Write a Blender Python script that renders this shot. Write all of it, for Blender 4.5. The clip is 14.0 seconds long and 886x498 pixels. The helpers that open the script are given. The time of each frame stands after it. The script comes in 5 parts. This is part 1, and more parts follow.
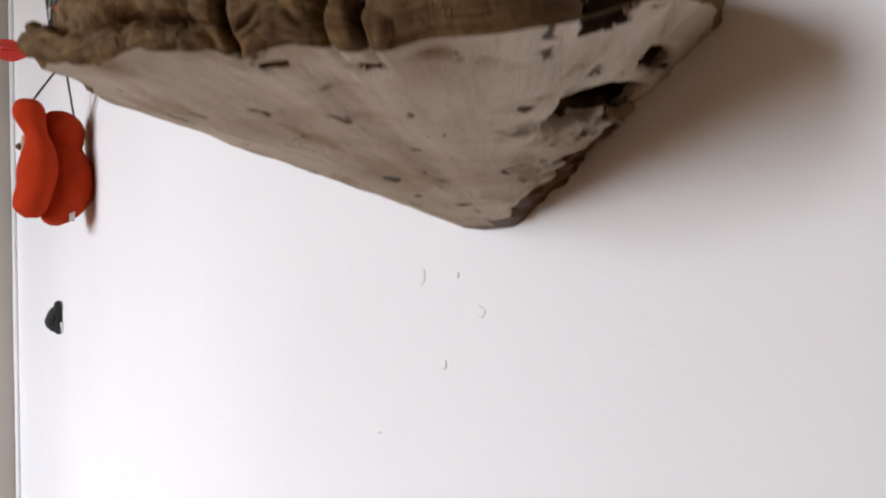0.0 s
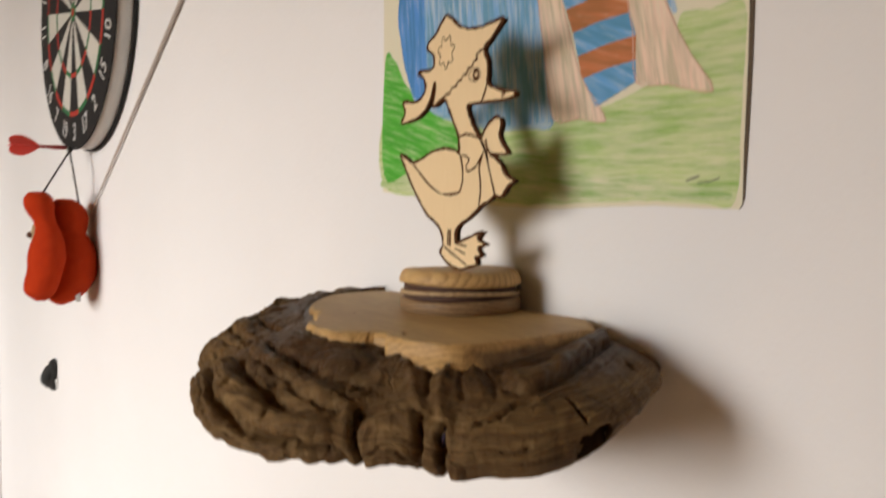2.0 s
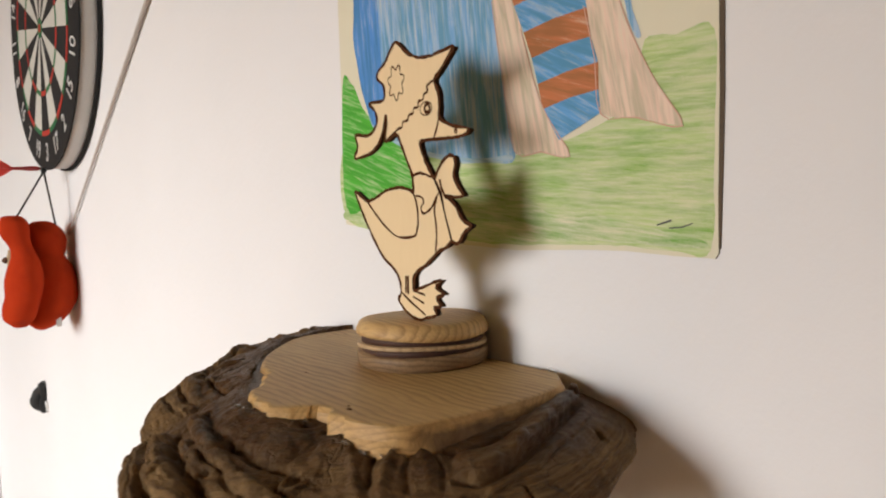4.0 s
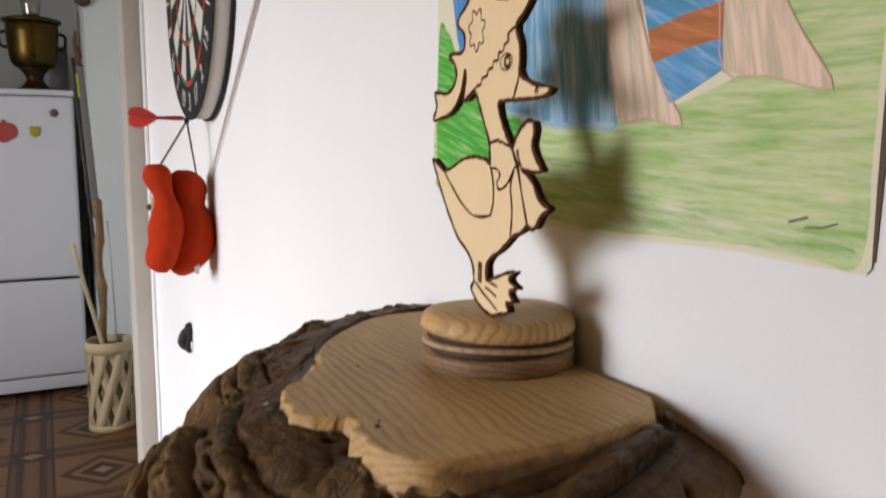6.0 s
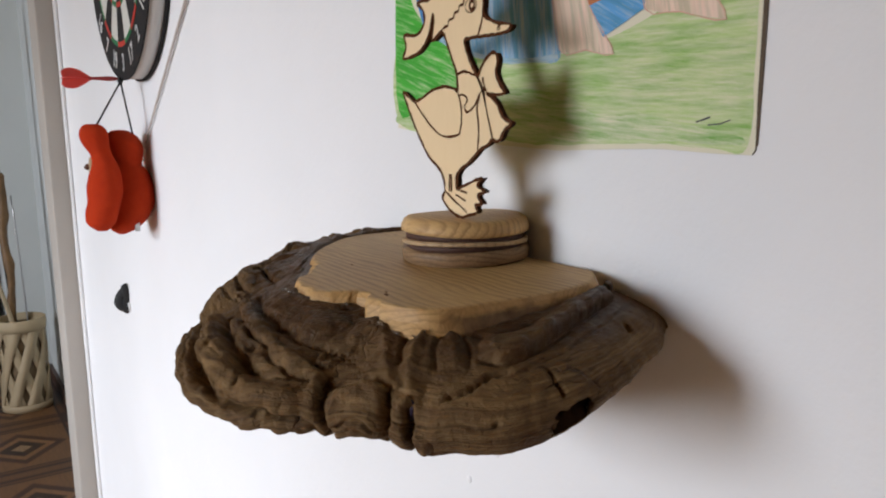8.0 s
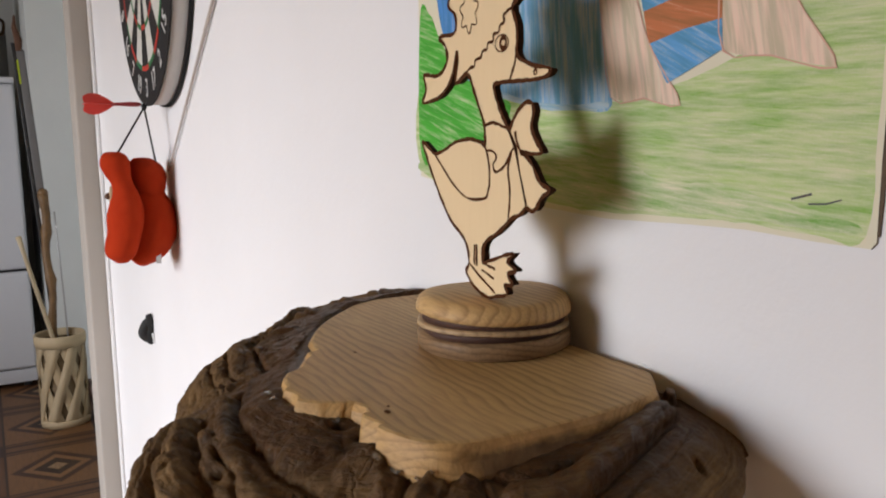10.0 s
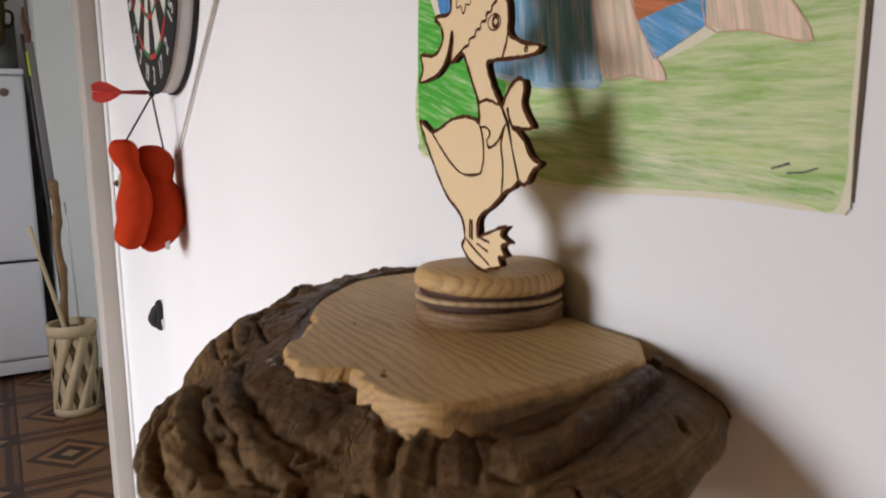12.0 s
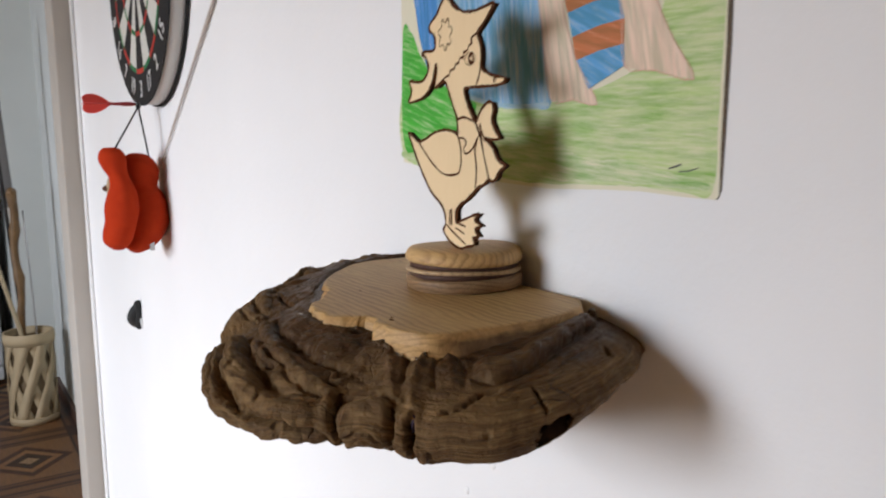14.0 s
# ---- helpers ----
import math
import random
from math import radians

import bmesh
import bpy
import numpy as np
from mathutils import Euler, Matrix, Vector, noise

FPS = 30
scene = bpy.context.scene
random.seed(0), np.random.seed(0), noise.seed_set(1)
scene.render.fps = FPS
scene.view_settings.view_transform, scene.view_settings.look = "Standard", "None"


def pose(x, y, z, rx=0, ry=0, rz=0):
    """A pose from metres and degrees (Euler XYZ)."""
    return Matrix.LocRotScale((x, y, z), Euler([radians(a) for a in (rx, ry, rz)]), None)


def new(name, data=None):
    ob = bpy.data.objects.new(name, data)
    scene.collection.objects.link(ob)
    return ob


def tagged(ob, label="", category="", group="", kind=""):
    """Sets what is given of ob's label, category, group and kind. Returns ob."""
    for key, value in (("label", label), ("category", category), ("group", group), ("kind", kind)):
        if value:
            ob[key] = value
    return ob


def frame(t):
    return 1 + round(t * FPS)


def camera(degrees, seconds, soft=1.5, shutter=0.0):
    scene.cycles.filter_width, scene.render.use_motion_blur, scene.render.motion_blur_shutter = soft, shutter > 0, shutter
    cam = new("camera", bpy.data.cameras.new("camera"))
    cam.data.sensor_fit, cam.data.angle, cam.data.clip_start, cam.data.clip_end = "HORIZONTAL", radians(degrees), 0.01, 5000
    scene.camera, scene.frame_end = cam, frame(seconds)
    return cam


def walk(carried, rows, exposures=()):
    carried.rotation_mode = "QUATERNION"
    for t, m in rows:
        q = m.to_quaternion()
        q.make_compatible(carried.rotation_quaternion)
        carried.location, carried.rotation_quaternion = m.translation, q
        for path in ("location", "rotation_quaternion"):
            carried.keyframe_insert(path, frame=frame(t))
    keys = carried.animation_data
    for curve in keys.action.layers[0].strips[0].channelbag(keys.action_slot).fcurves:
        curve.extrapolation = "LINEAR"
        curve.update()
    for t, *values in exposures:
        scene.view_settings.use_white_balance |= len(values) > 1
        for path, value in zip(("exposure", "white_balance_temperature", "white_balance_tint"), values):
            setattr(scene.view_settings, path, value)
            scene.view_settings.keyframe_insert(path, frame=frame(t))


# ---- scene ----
import itertools

cam = camera(59.0, 14.0, soft=2.0, shutter=0.8)
METRES, EYE, TILT, LEAN, TURN = 0.71, 1.05, -1.2, 0.25, 54.4
ROWS = [
    (0.0, 0.0, 0.0, 0.0, 0.0, 0.0, -0.0),
    (0.5, -0.013, -0.0141, 0.0422, -0.99, -0.94, -0.07),
    (1.0, -0.0297, -0.0596, 0.1098, -0.86, -2.61, 0.12),
    (1.5, -0.0404, -0.1289, 0.1552, -2.1, -3.02, -0.98),
    (2.0, -0.0557, -0.1611, 0.197, -3.75, -1.42, -0.74),
    (2.5, -0.0792, -0.1687, 0.2205, -6.61, -1.71, 0.22),
    (5.0, 0.0463, -0.0573, 0.2532, 4.46, -4.46, 1.54),
    (5.5, 0.049, -0.0266, 0.2633, 9.31, -5.12, 0.14),
    (6.0, 0.038, -0.0221, 0.2525, 8.74, -5.8, -0.48),
    (6.5, 0.0071, -0.0534, 0.2374, 5.23, -7.54, 0.49),
    (7.0, 0.011, -0.0986, 0.2313, 2.51, -7.31, 0.97),
    (7.5, 0.0085, -0.1304, 0.2278, 2.14, -6.97, 0.55),
    (8.0, 0.0052, -0.1284, 0.223, 2.12, -8.02, 0.66),
    (8.5, 0.0077, -0.0977, 0.2296, 3.08, -8.08, 0.66),
    (9.0, 0.0083, -0.0629, 0.2469, 5.28, -7.42, 0.62),
    (11.5, 0.019, -0.0092, 0.2532, 4.91, -6.49, -0.08),
    (12.0, 0.0219, -0.0388, 0.2438, 5.86, -7.65, 0.6),
    (12.5, 0.0248, -0.0724, 0.2358, 5.77, -7.96, 0.16),
    (13.0, 0.0256, -0.1056, 0.228, 5.83, -8.3, -0.11),
    (13.5, 0.0157, -0.1355, 0.2277, 4.55, -7.11, -0.68),
    (14.0, 0.0109, -0.1821, 0.2402, 2.54, -6.83, 0.25),
]
walk(cam, [(t, pose(0.15, -0.222, EYE, TILT, LEAN, TURN) @ pose(METRES * x, METRES * y, METRES * z, 90 + pitch, roll, yaw)) for t, x, y, z, yaw, pitch, roll in ROWS],
     [(0, 0.1, 6680, 18), (0.8, 0.04, 7180, 18), (1.5, 0.1, 7430, 18), (2.5, 0.12, 8030, 18), (5, 0.3, 7080, 18), (6.5, 0.25, 6780, 18), (8, 0.08, 6530, 16), (8.5, 0.1, 6880, 18), (9, 0.12, 6930, 19.3), (11.5, 0.1, 6930, 19.3), (12.5, 0.17, 6780, 19.3), (14, 0.2, 6580, 16)])

# ---------------------------------------------------------------- light
world = bpy.data.worlds.new("daylight")
scene.world = world
world.use_nodes = True
wn = world.node_tree.nodes
sky = wn.new("ShaderNodeTexSky")
sky.sky_type, sky.sun_disc = "NISHITA", False
sky.sun_elevation, sky.sun_rotation = radians(42), radians(200)
world.node_tree.links.new(sky.outputs[0], wn["Background"].inputs[0])
wn["Background"].inputs[1].default_value = 0.12


def window_light(name, x, y, z, width, height, watts, colour, turn, down):
    data = bpy.data.lights.new(name, "AREA")
    data.shape, data.size, data.size_y, data.energy, data.color = "RECTANGLE", width, height, watts, colour
    ob = new(name, data)
    data.spread = radians(102)
    ob.matrix_world = pose(x, y, z, 90 - down, 0, turn)
    return ob


# the sky's light in the room's window, and an unseen lamp added to brighten the far room
window_light("window_light", -0.58, -2.32, 1.27, 0.95, 1.08, 32.8, (0.79, 0.905, 1.0), 8, 34)
window_light("far_fill_light", -2.25, -2.42, 1.35, 0.7, 1.1, 14, (0.84, 0.92, 1.0), 20, 10)


# ---------------------------------------------------------------- materials
def material(name, rough=0.6, metal=0.0):
    m = bpy.data.materials.new(name)
    m.use_nodes = True
    b = m.node_tree.nodes["Principled BSDF"]
    b.inputs["Roughness"].default_value, b.inputs["Metallic"].default_value = rough, metal
    return m


def node(m, kind, **sets):
    n = m.node_tree.nodes.new(kind)
    for k, v in sets.items():
        if k in n.inputs:
            n.inputs[k].default_value = v
    return n


def link(m, a, b):
    m.node_tree.links.new(a, b)


def coords(m, scale=(1, 1, 1), turn=(0, 0, 0), which="Object", shift=(0, 0, 0)):
    t, q, p = node(m, "ShaderNodeTexCoord"), node(m, "ShaderNodeMapping"), node(m, "ShaderNodeMapping")
    q.inputs["Rotation"].default_value = [radians(a) for a in turn]
    p.inputs["Scale"].default_value, p.inputs["Location"].default_value = scale, shift
    link(m, t.outputs[which], q.inputs["Vector"])
    link(m, q.outputs[0], p.inputs["Vector"])
    return p.outputs[0]


def noise_of(m, at, scale, detail=4, rough=0.55, warp=0.0):
    n = node(m, "ShaderNodeTexNoise", Scale=scale, Detail=detail, Roughness=rough, Distortion=warp)
    link(m, at, n.inputs["Vector"])
    return n.outputs["Fac"]


def ramp(m, fac, stops):
    r = node(m, "ShaderNodeValToRGB")
    while len(r.color_ramp.elements) < len(stops):
        r.color_ramp.elements.new(0.5)
    for e, (p, c) in zip(r.color_ramp.elements, stops):
        e.position, e.color = p, ((*c, 1) if len(c) == 3 else c)
    link(m, fac, r.inputs[0])
    return r.outputs[0]


def grey(a, b):
    return [(a, (0, 0, 0)), (b, (1, 1, 1))]


def mix(m, fac, a, b, how="MIX"):
    n = node(m, "ShaderNodeMix")
    n.data_type, n.blend_type = "RGBA", how
    for s, v in ((n.inputs[0], fac), (n.inputs[6], a), (n.inputs[7], b)):
        if isinstance(v, (int, float)):
            s.default_value = v
        elif isinstance(v, tuple):
            s.default_value = (*v, 1)
        else:
            link(m, v, s)
    return n.outputs[2]


def calc(m, op, a, b=0.0):
    n = node(m, "ShaderNodeMath")
    n.operation = op
    for s, v in zip(n.inputs, (a, b)):
        if isinstance(v, (int, float)):
            s.default_value = v
        else:
            link(m, v, s)
    return n.outputs[0]


def finish(m, colour=None, bump=None, strength=0.3, depth=0.002, rough=None):
    b = m.node_tree.nodes["Principled BSDF"]
    if colour is not None:
        if isinstance(colour, tuple):
            b.inputs["Base Color"].default_value = (*colour, 1)
        else:
            link(m, colour, b.inputs["Base Color"])
    if bump is not None:
        n = node(m, "ShaderNodeBump", Strength=strength, Distance=depth)
        link(m, bump, n.inputs["Height"])
        link(m, n.outputs[0], b.inputs["Normal"])
    if rough is not None:
        link(m, rough, b.inputs["Roughness"])
    return m


def speckled(name, a, b, scale, rough=0.6, bump=0.2, depth=0.001, metal=0.0, fine=None):
    """A plain surface with a broad and a fine variation between two near colours."""
    m = material(name, rough, metal)
    at = coords(m)
    broad = noise_of(m, at, scale, 3)
    small = noise_of(m, at, fine or scale * 9, 4)
    col = mix(m, calc(m, "ADD", calc(m, "MULTIPLY", broad, 0.6), calc(m, "MULTIPLY", small, 0.4)), a, b)
    return finish(m, col, small, bump, depth)


def plaster(name, tone, low):
    m = material(name, 0.85)
    at = coords(m)
    broad, small, grain = noise_of(m, at, 2.2, 4), noise_of(m, at, 34, 5), noise_of(m, at, 160, 3)
    col = mix(m, ramp(m, broad, grey(0.3, 0.75)), tone, low)
    scuff = ramp(m, noise_of(m, coords(m, (1, 1, 2.5)), 13, 6, 0.7), grey(0.69, 0.78))
    col = mix(m, calc(m, "MULTIPLY", scuff, 0.22), col, (0.52, 0.47, 0.43))
    height = calc(m, "ADD", calc(m, "MULTIPLY", small, 0.8), calc(m, "MULTIPLY", grain, 0.2))
    return finish(m, col, height, 0.35, 0.003)


def pine(name, light, dark, bands, turn, warp=1.0, stain=None, rough=0.55, grey_side=False, tip=0):
    """Sawn pine: dark late-wood lines along x, fibre and a few broad tones."""
    m = material(name, rough)
    m.node_tree.nodes["Principled BSDF"].inputs["Specular IOR Level"].default_value = 0.3
    bend = noise_of(m, coords(m, (9, 16, 16), (0, 0, turn)), 1.0, 3, 0.55)
    off = node(m, "ShaderNodeCombineXYZ")
    link(m, calc(m, "MULTIPLY", bend, 0.018 * warp), off.inputs["Y"])
    add = node(m, "ShaderNodeVectorMath")
    link(m, coords(m, (0.35, 1, 1.6), (tip, 0, turn)), add.inputs[0])
    link(m, off.outputs[0], add.inputs[1])
    w = node(m, "ShaderNodeTexWave", Scale=bands, Distortion=1.6, Detail=3.0)
    w.inputs["Detail Scale"].default_value, w.inputs["Detail Roughness"].default_value = 2.0, 0.6
    w.wave_type, w.bands_direction, w.wave_profile = "BANDS", "Y", "SAW"
    link(m, add.outputs[0], w.inputs["Vector"])
    fibre = noise_of(m, coords(m, (60, 900, 700), (0, 0, turn)), 1.0, 4, 0.65)
    tone = noise_of(m, coords(m, (14, 60, 40), (0, 0, turn)), 1.0, 3)
    lines = ramp(m, w.outputs["Fac"], [(0.0, (0, 0, 0)), (0.5, (0.06, 0.06, 0.06)), (0.88, (0.75, 0.75, 0.75)), (1.0, (0.1, 0.1, 0.1))])
    col = mix(m, calc(m, "MULTIPLY", lines, ramp(m, tone, [(0.3, (0.2, 0.2, 0.2)), (0.62, (1, 1, 1))])), light, dark)
    col = mix(m, calc(m, "MULTIPLY", ramp(m, fibre, grey(0.45, 0.7)), 0.4), col, dark)
    col = mix(m, calc(m, "MULTIPLY", ramp(m, tone, grey(0.35, 0.7)), 0.3), col, tuple(0.75 * c for c in light))
    if stain:
        patch = ramp(m, noise_of(m, coords(m), 34, 5, 0.65), grey(0.40, 0.62))
        col = mix(m, calc(m, "MULTIPLY", patch, 0.4), col, stain)
    if grey_side:
        # old glue and grime on the side that faces along the wall, up to a pale strip under the top
        at = node(m, "ShaderNodeTexCoord")
        sep = node(m, "ShaderNodeSeparateXYZ")
        link(m, at.outputs["Object"], sep.inputs[0])
        edge = calc(m, "SUBTRACT", noise_of(m, coords(m), 110, 5, 0.65), 0.5)
        a = calc(m, "DIVIDE", calc(m, "ADD", calc(m, "ADD", sep.outputs["Y"], calc(m, "MULTIPLY", edge, 0.03)), 0.106), 0.010)
        b = calc(m, "DIVIDE", calc(m, "ADD", sep.outputs["X"], 0.045), 0.010)
        c = calc(m, "DIVIDE", calc(m, "SUBTRACT", calc(m, "ADD", calc(m, "MULTIPLY", edge, 0.008), 1.1352), sep.outputs["Z"]), 0.002)
        both = calc(m, "MULTIPLY", calc(m, "MULTIPLY", ramp(m, a, grey(0, 1)), ramp(m, b, grey(0, 1))), ramp(m, c, grey(0, 1)))
        grime = mix(m, ramp(m, noise_of(m, coords(m), 120, 5, 0.65), grey(0.35, 0.7)), (0.11, 0.060, 0.028), (0.21, 0.125, 0.062))
        col = mix(m, calc(m, "MULTIPLY", both, 0.85), col, grime)
    return finish(m, col, fibre, 0.3, 0.0005)


WALL = plaster("whitewashed_plaster", (0.80, 0.785, 0.775), (0.74, 0.725, 0.71))
WALL_FAR = plaster("far_plaster", (0.72, 0.75, 0.73), (0.64, 0.67, 0.65))
WALL_DIM = plaster("grey_painted_wall", (0.54, 0.54, 0.51), (0.44, 0.44, 0.42))
# unseen walls: this beige is picked to warm and lift the bounced light
WALL_BOUNCE = plaster("beige_bounce_wall", (0.80, 0.54, 0.28), (0.73, 0.48, 0.24))
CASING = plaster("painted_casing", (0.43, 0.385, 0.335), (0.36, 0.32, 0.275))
# unseen ceiling, tinted cream for warm bounce on the upper wall
CEILING = plaster("ceiling_cream", (0.80, 0.70, 0.52), (0.74, 0.64, 0.47))
FLOOR_ROOM = speckled("brown_boards", (0.2, 0.11, 0.06), (0.3, 0.18, 0.1), 3, 0.45)

PLY = material("birch_plywood", 0.6)
_f = noise_of(PLY, coords(PLY, (60, 1, 9)), 6.0, 4, 0.6)
_b = noise_of(PLY, coords(PLY), 30, 3)
finish(PLY, mix(PLY, _b, mix(PLY, _f, (0.84, 0.635, 0.375), (0.75, 0.545, 0.305)), (0.81, 0.61, 0.355)), _f, 0.15, 0.0004)
BURNT = speckled("burnt_edge", (0.018, 0.007, 0.003), (0.062, 0.023, 0.009), 160, 0.8, 0.4, 0.0006)
INK = speckled("burnt_line", (0.036, 0.011, 0.0035), (0.115, 0.038, 0.012), 300, 0.8)

for _m in (BURNT, INK):
    _m.node_tree.nodes["Principled BSDF"].inputs["Specular IOR Level"].default_value = 0.12

SLAB = pine("pine_slab", (0.54, 0.34, 0.142), (0.15, 0.072, 0.021), 68, -1, 1.5)
SLAB_EDGE = pine("pine_slab_edge", (0.60, 0.355, 0.135), (0.17, 0.075, 0.022), 110, -1, 3.0, stain=(0.46, 0.265, 0.105), grey_side=True, tip=58)
DISC_TOP = pine("pine_disc", (0.62, 0.385, 0.165), (0.19, 0.088, 0.026), 92, -4, 1.2, tip=24)
DISC_DARK = speckled("dark_groove", (0.036, 0.013, 0.007), (0.090, 0.034, 0.017), 140, 0.7)
DISC_LIGHT = pine("pale_ring", (0.52, 0.35, 0.19), (0.25, 0.15, 0.075), 80, 0, 1.0)
DISC_LOW = pine("brown_ring", (0.30, 0.18, 0.09), (0.085, 0.04, 0.018), 120, 0, 1.0, tip=90)
GLUE = material("dried_glue", 0.12)
GLUE.node_tree.nodes["Principled BSDF"].inputs["Transmission Weight"].default_value = 0.75
finish(GLUE, (0.55, 0.46, 0.36), noise_of(GLUE, coords(GLUE), 200), 0.2, 0.001)


def fungus_skin(name, banded=True):
    """Brown crust: growth bands that follow the rim, tan towards the rim and dark, half glossy further in."""
    m = material(name, 0.62)
    m.node_tree.nodes["Principled BSDF"].inputs["Specular IOR Level"].default_value = 0.2
    at = coords(m)
    if banded:
        bands = noise_of(m, coords(m, (5, 60, 1), which="UV"), 1.0, 4, 0.6, 0.8)
        fine = noise_of(m, coords(m, (7, 300, 1), which="UV"), 1.0, 3, 0.6, 0.5)
    else:
        bands, fine = noise_of(m, at, 55, 4, 0.6, 0.8), noise_of(m, at, 260, 3, 0.6)
    patch, grain, pore = noise_of(m, at, 22, 5, 0.6), noise_of(m, at, 230, 6, 0.72), noise_of(m, at, 800, 3, 0.6)
    inner = ramp(m, bands, [(0.25, (0.036, 0.0140, 0.0036)), (0.5, (0.066, 0.0270, 0.0074)), (0.8, (0.112, 0.049, 0.0142))])
    outer = ramp(m, bands, [(0.25, (0.078, 0.038, 0.0130)), (0.46, (0.148, 0.079, 0.028)), (0.6, (0.206, 0.117, 0.045)), (0.8, (0.315, 0.194, 0.083))])
    if banded:
        v, t = node(m, "ShaderNodeSeparateXYZ"), node(m, "ShaderNodeTexCoord")
        link(m, t.outputs["UV"], v.inputs[0])
        zone = ramp(m, calc(m, "ADD", v.outputs["Y"], calc(m, "MULTIPLY", calc(m, "SUBTRACT", patch, 0.5), 0.34)), grey(0.80, 0.95))
    else:
        zone = ramp(m, patch, grey(0.45, 0.7))
    col = mix(m, zone, inner, outer)
    col = mix(m, calc(m, "MULTIPLY", ramp(m, noise_of(m, at, 48, 4, 0.6), grey(0.52, 0.68)), 0.6), col, (0.082, 0.036, 0.013))
    col = mix(m, calc(m, "MULTIPLY", ramp(m, grain, grey(0.48, 0.70)), 0.25), col, (0.225, 0.145, 0.062))
    col = mix(m, calc(m, "MULTIPLY", ramp(m, grain, [(0.30, (1, 1, 1)), (0.42, (0, 0, 0))]), 0.45), col, (0.035, 0.019, 0.009))
    col = mix(m, calc(m, "MULTIPLY", ramp(m, fine, grey(0.54, 0.66)), 0.10), col, (0.05, 0.027, 0.013))
    if banded:
        lines = calc(m, "MULTIPLY", ramp(m, fine, grey(0.46, 0.58)), ramp(m, v.outputs["Y"], grey(0.985, 1.0)))
        col = mix(m, calc(m, "MULTIPLY", lines, 0.28), col, (0.040, 0.020, 0.009))
    # fine cracks
    warp = node(m, "ShaderNodeVectorMath")
    wob = node(m, "ShaderNodeTexNoise", Scale=45, Detail=4)
    link(m, at, wob.inputs["Vector"])
    bent = node(m, "ShaderNodeVectorMath")
    bent.operation = "SCALE"
    bent.inputs["Scale"].default_value = 0.035
    link(m, wob.outputs["Color"], bent.inputs[0])
    link(m, at, warp.inputs[0])
    link(m, bent.outputs[0], warp.inputs[1])
    cells = node(m, "ShaderNodeTexVoronoi", Scale=48)
    cells.feature = "DISTANCE_TO_EDGE"
    link(m, warp.outputs[0], cells.inputs["Vector"])
    crack = calc(m, "MULTIPLY", ramp(m, cells.outputs["Distance"], [(0.0, (1, 1, 1)), (0.045, (0, 0, 0))]), ramp(m, patch, grey(0.50, 0.66)))
    if banded:
        crack = calc(m, "MULTIPLY", crack, ramp(m, v.outputs["X"], [(0.26, (0, 0, 0)), (0.40, (1, 1, 1))]))
    col = mix(m, calc(m, "MULTIPLY", crack, 0.45), col, (0.016, 0.008, 0.004))
    h = calc(m, "ADD", calc(m, "MULTIPLY", bands, 0.35), calc(m, "ADD", calc(m, "MULTIPLY", grain, 0.42), calc(m, "MULTIPLY", fine, 0.22)))
    h = calc(m, "SUBTRACT", calc(m, "ADD", h, calc(m, "MULTIPLY", pore, 0.2)), calc(m, "MULTIPLY", crack, 0.7))
    return finish(m, col, h, 0.9, 0.003, ramp(m, zone, [(0.0, (0.34, 0.34, 0.34)), (1.0, (0.62, 0.62, 0.62))]))


def pore_skin():
    m = material("pore_surface", 0.8)
    at = coords(m)
    broad = noise_of(m, coords(m, (1, 1, 1.4)), 17, 5, 0.6, 0.5)
    streak = noise_of(m, coords(m, (11, 11, 46), (8, 0, 0)), 1.2, 5, 0.65, 0.8)
    spots = noise_of(m, coords(m, (1, 1, 2.2)), 75, 2, 0.5, 0.6)
    grain = noise_of(m, at, 420, 4, 0.7)
    col = mix(m, ramp(m, broad, grey(0.36, 0.62)), (0.61, 0.53, 0.435), (0.40, 0.315, 0.225))
    col = mix(m, calc(m, "MULTIPLY", ramp(m, streak, grey(0.52, 0.66)), 0.75), col, (0.25, 0.15, 0.068))
    ray = noise_of(m, coords(m, (34, 3.2, 1), which="UV"), 1.0, 5, 0.7, 0.6)
    col = mix(m, calc(m, "MULTIPLY", ramp(m, ray, grey(0.50, 0.66)), 0.26), col, (0.24, 0.18, 0.125))
    col = mix(m, ramp(m, spots, grey(0.655, 0.69)), col, (0.085, 0.05, 0.03))
    col = mix(m, calc(m, "MULTIPLY", ramp(m, grain, grey(0.5, 0.75)), 0.3), col, (0.25, 0.2, 0.15))
    h = calc(m, "ADD", calc(m, "MULTIPLY", broad, 0.8), calc(m, "ADD", calc(m, "MULTIPLY", grain, 0.3), calc(m, "MULTIPLY", ray, 0.6)))
    h = calc(m, "SUBTRACT", h, calc(m, "MULTIPLY", ramp(m, spots, grey(0.62, 0.70)), 0.8))
    return finish(m, col, h, 0.7, 0.003)


# near-black brown that puts the shade inside the rim bite into colour
BITE_SHADE = speckled("bite_shade", (0.022, 0.010, 0.005), (0.055, 0.026, 0.012), 120, 0.9, 0.6, 0.002)
CRUST, CRUST_RAW, PORES = fungus_skin("fungus_crust"), fungus_skin("raw_crust", False), pore_skin()
for _m in (BITE_SHADE, CRUST_RAW):
    _m.node_tree.nodes["Principled BSDF"].inputs["Specular IOR Level"].default_value = 0.08


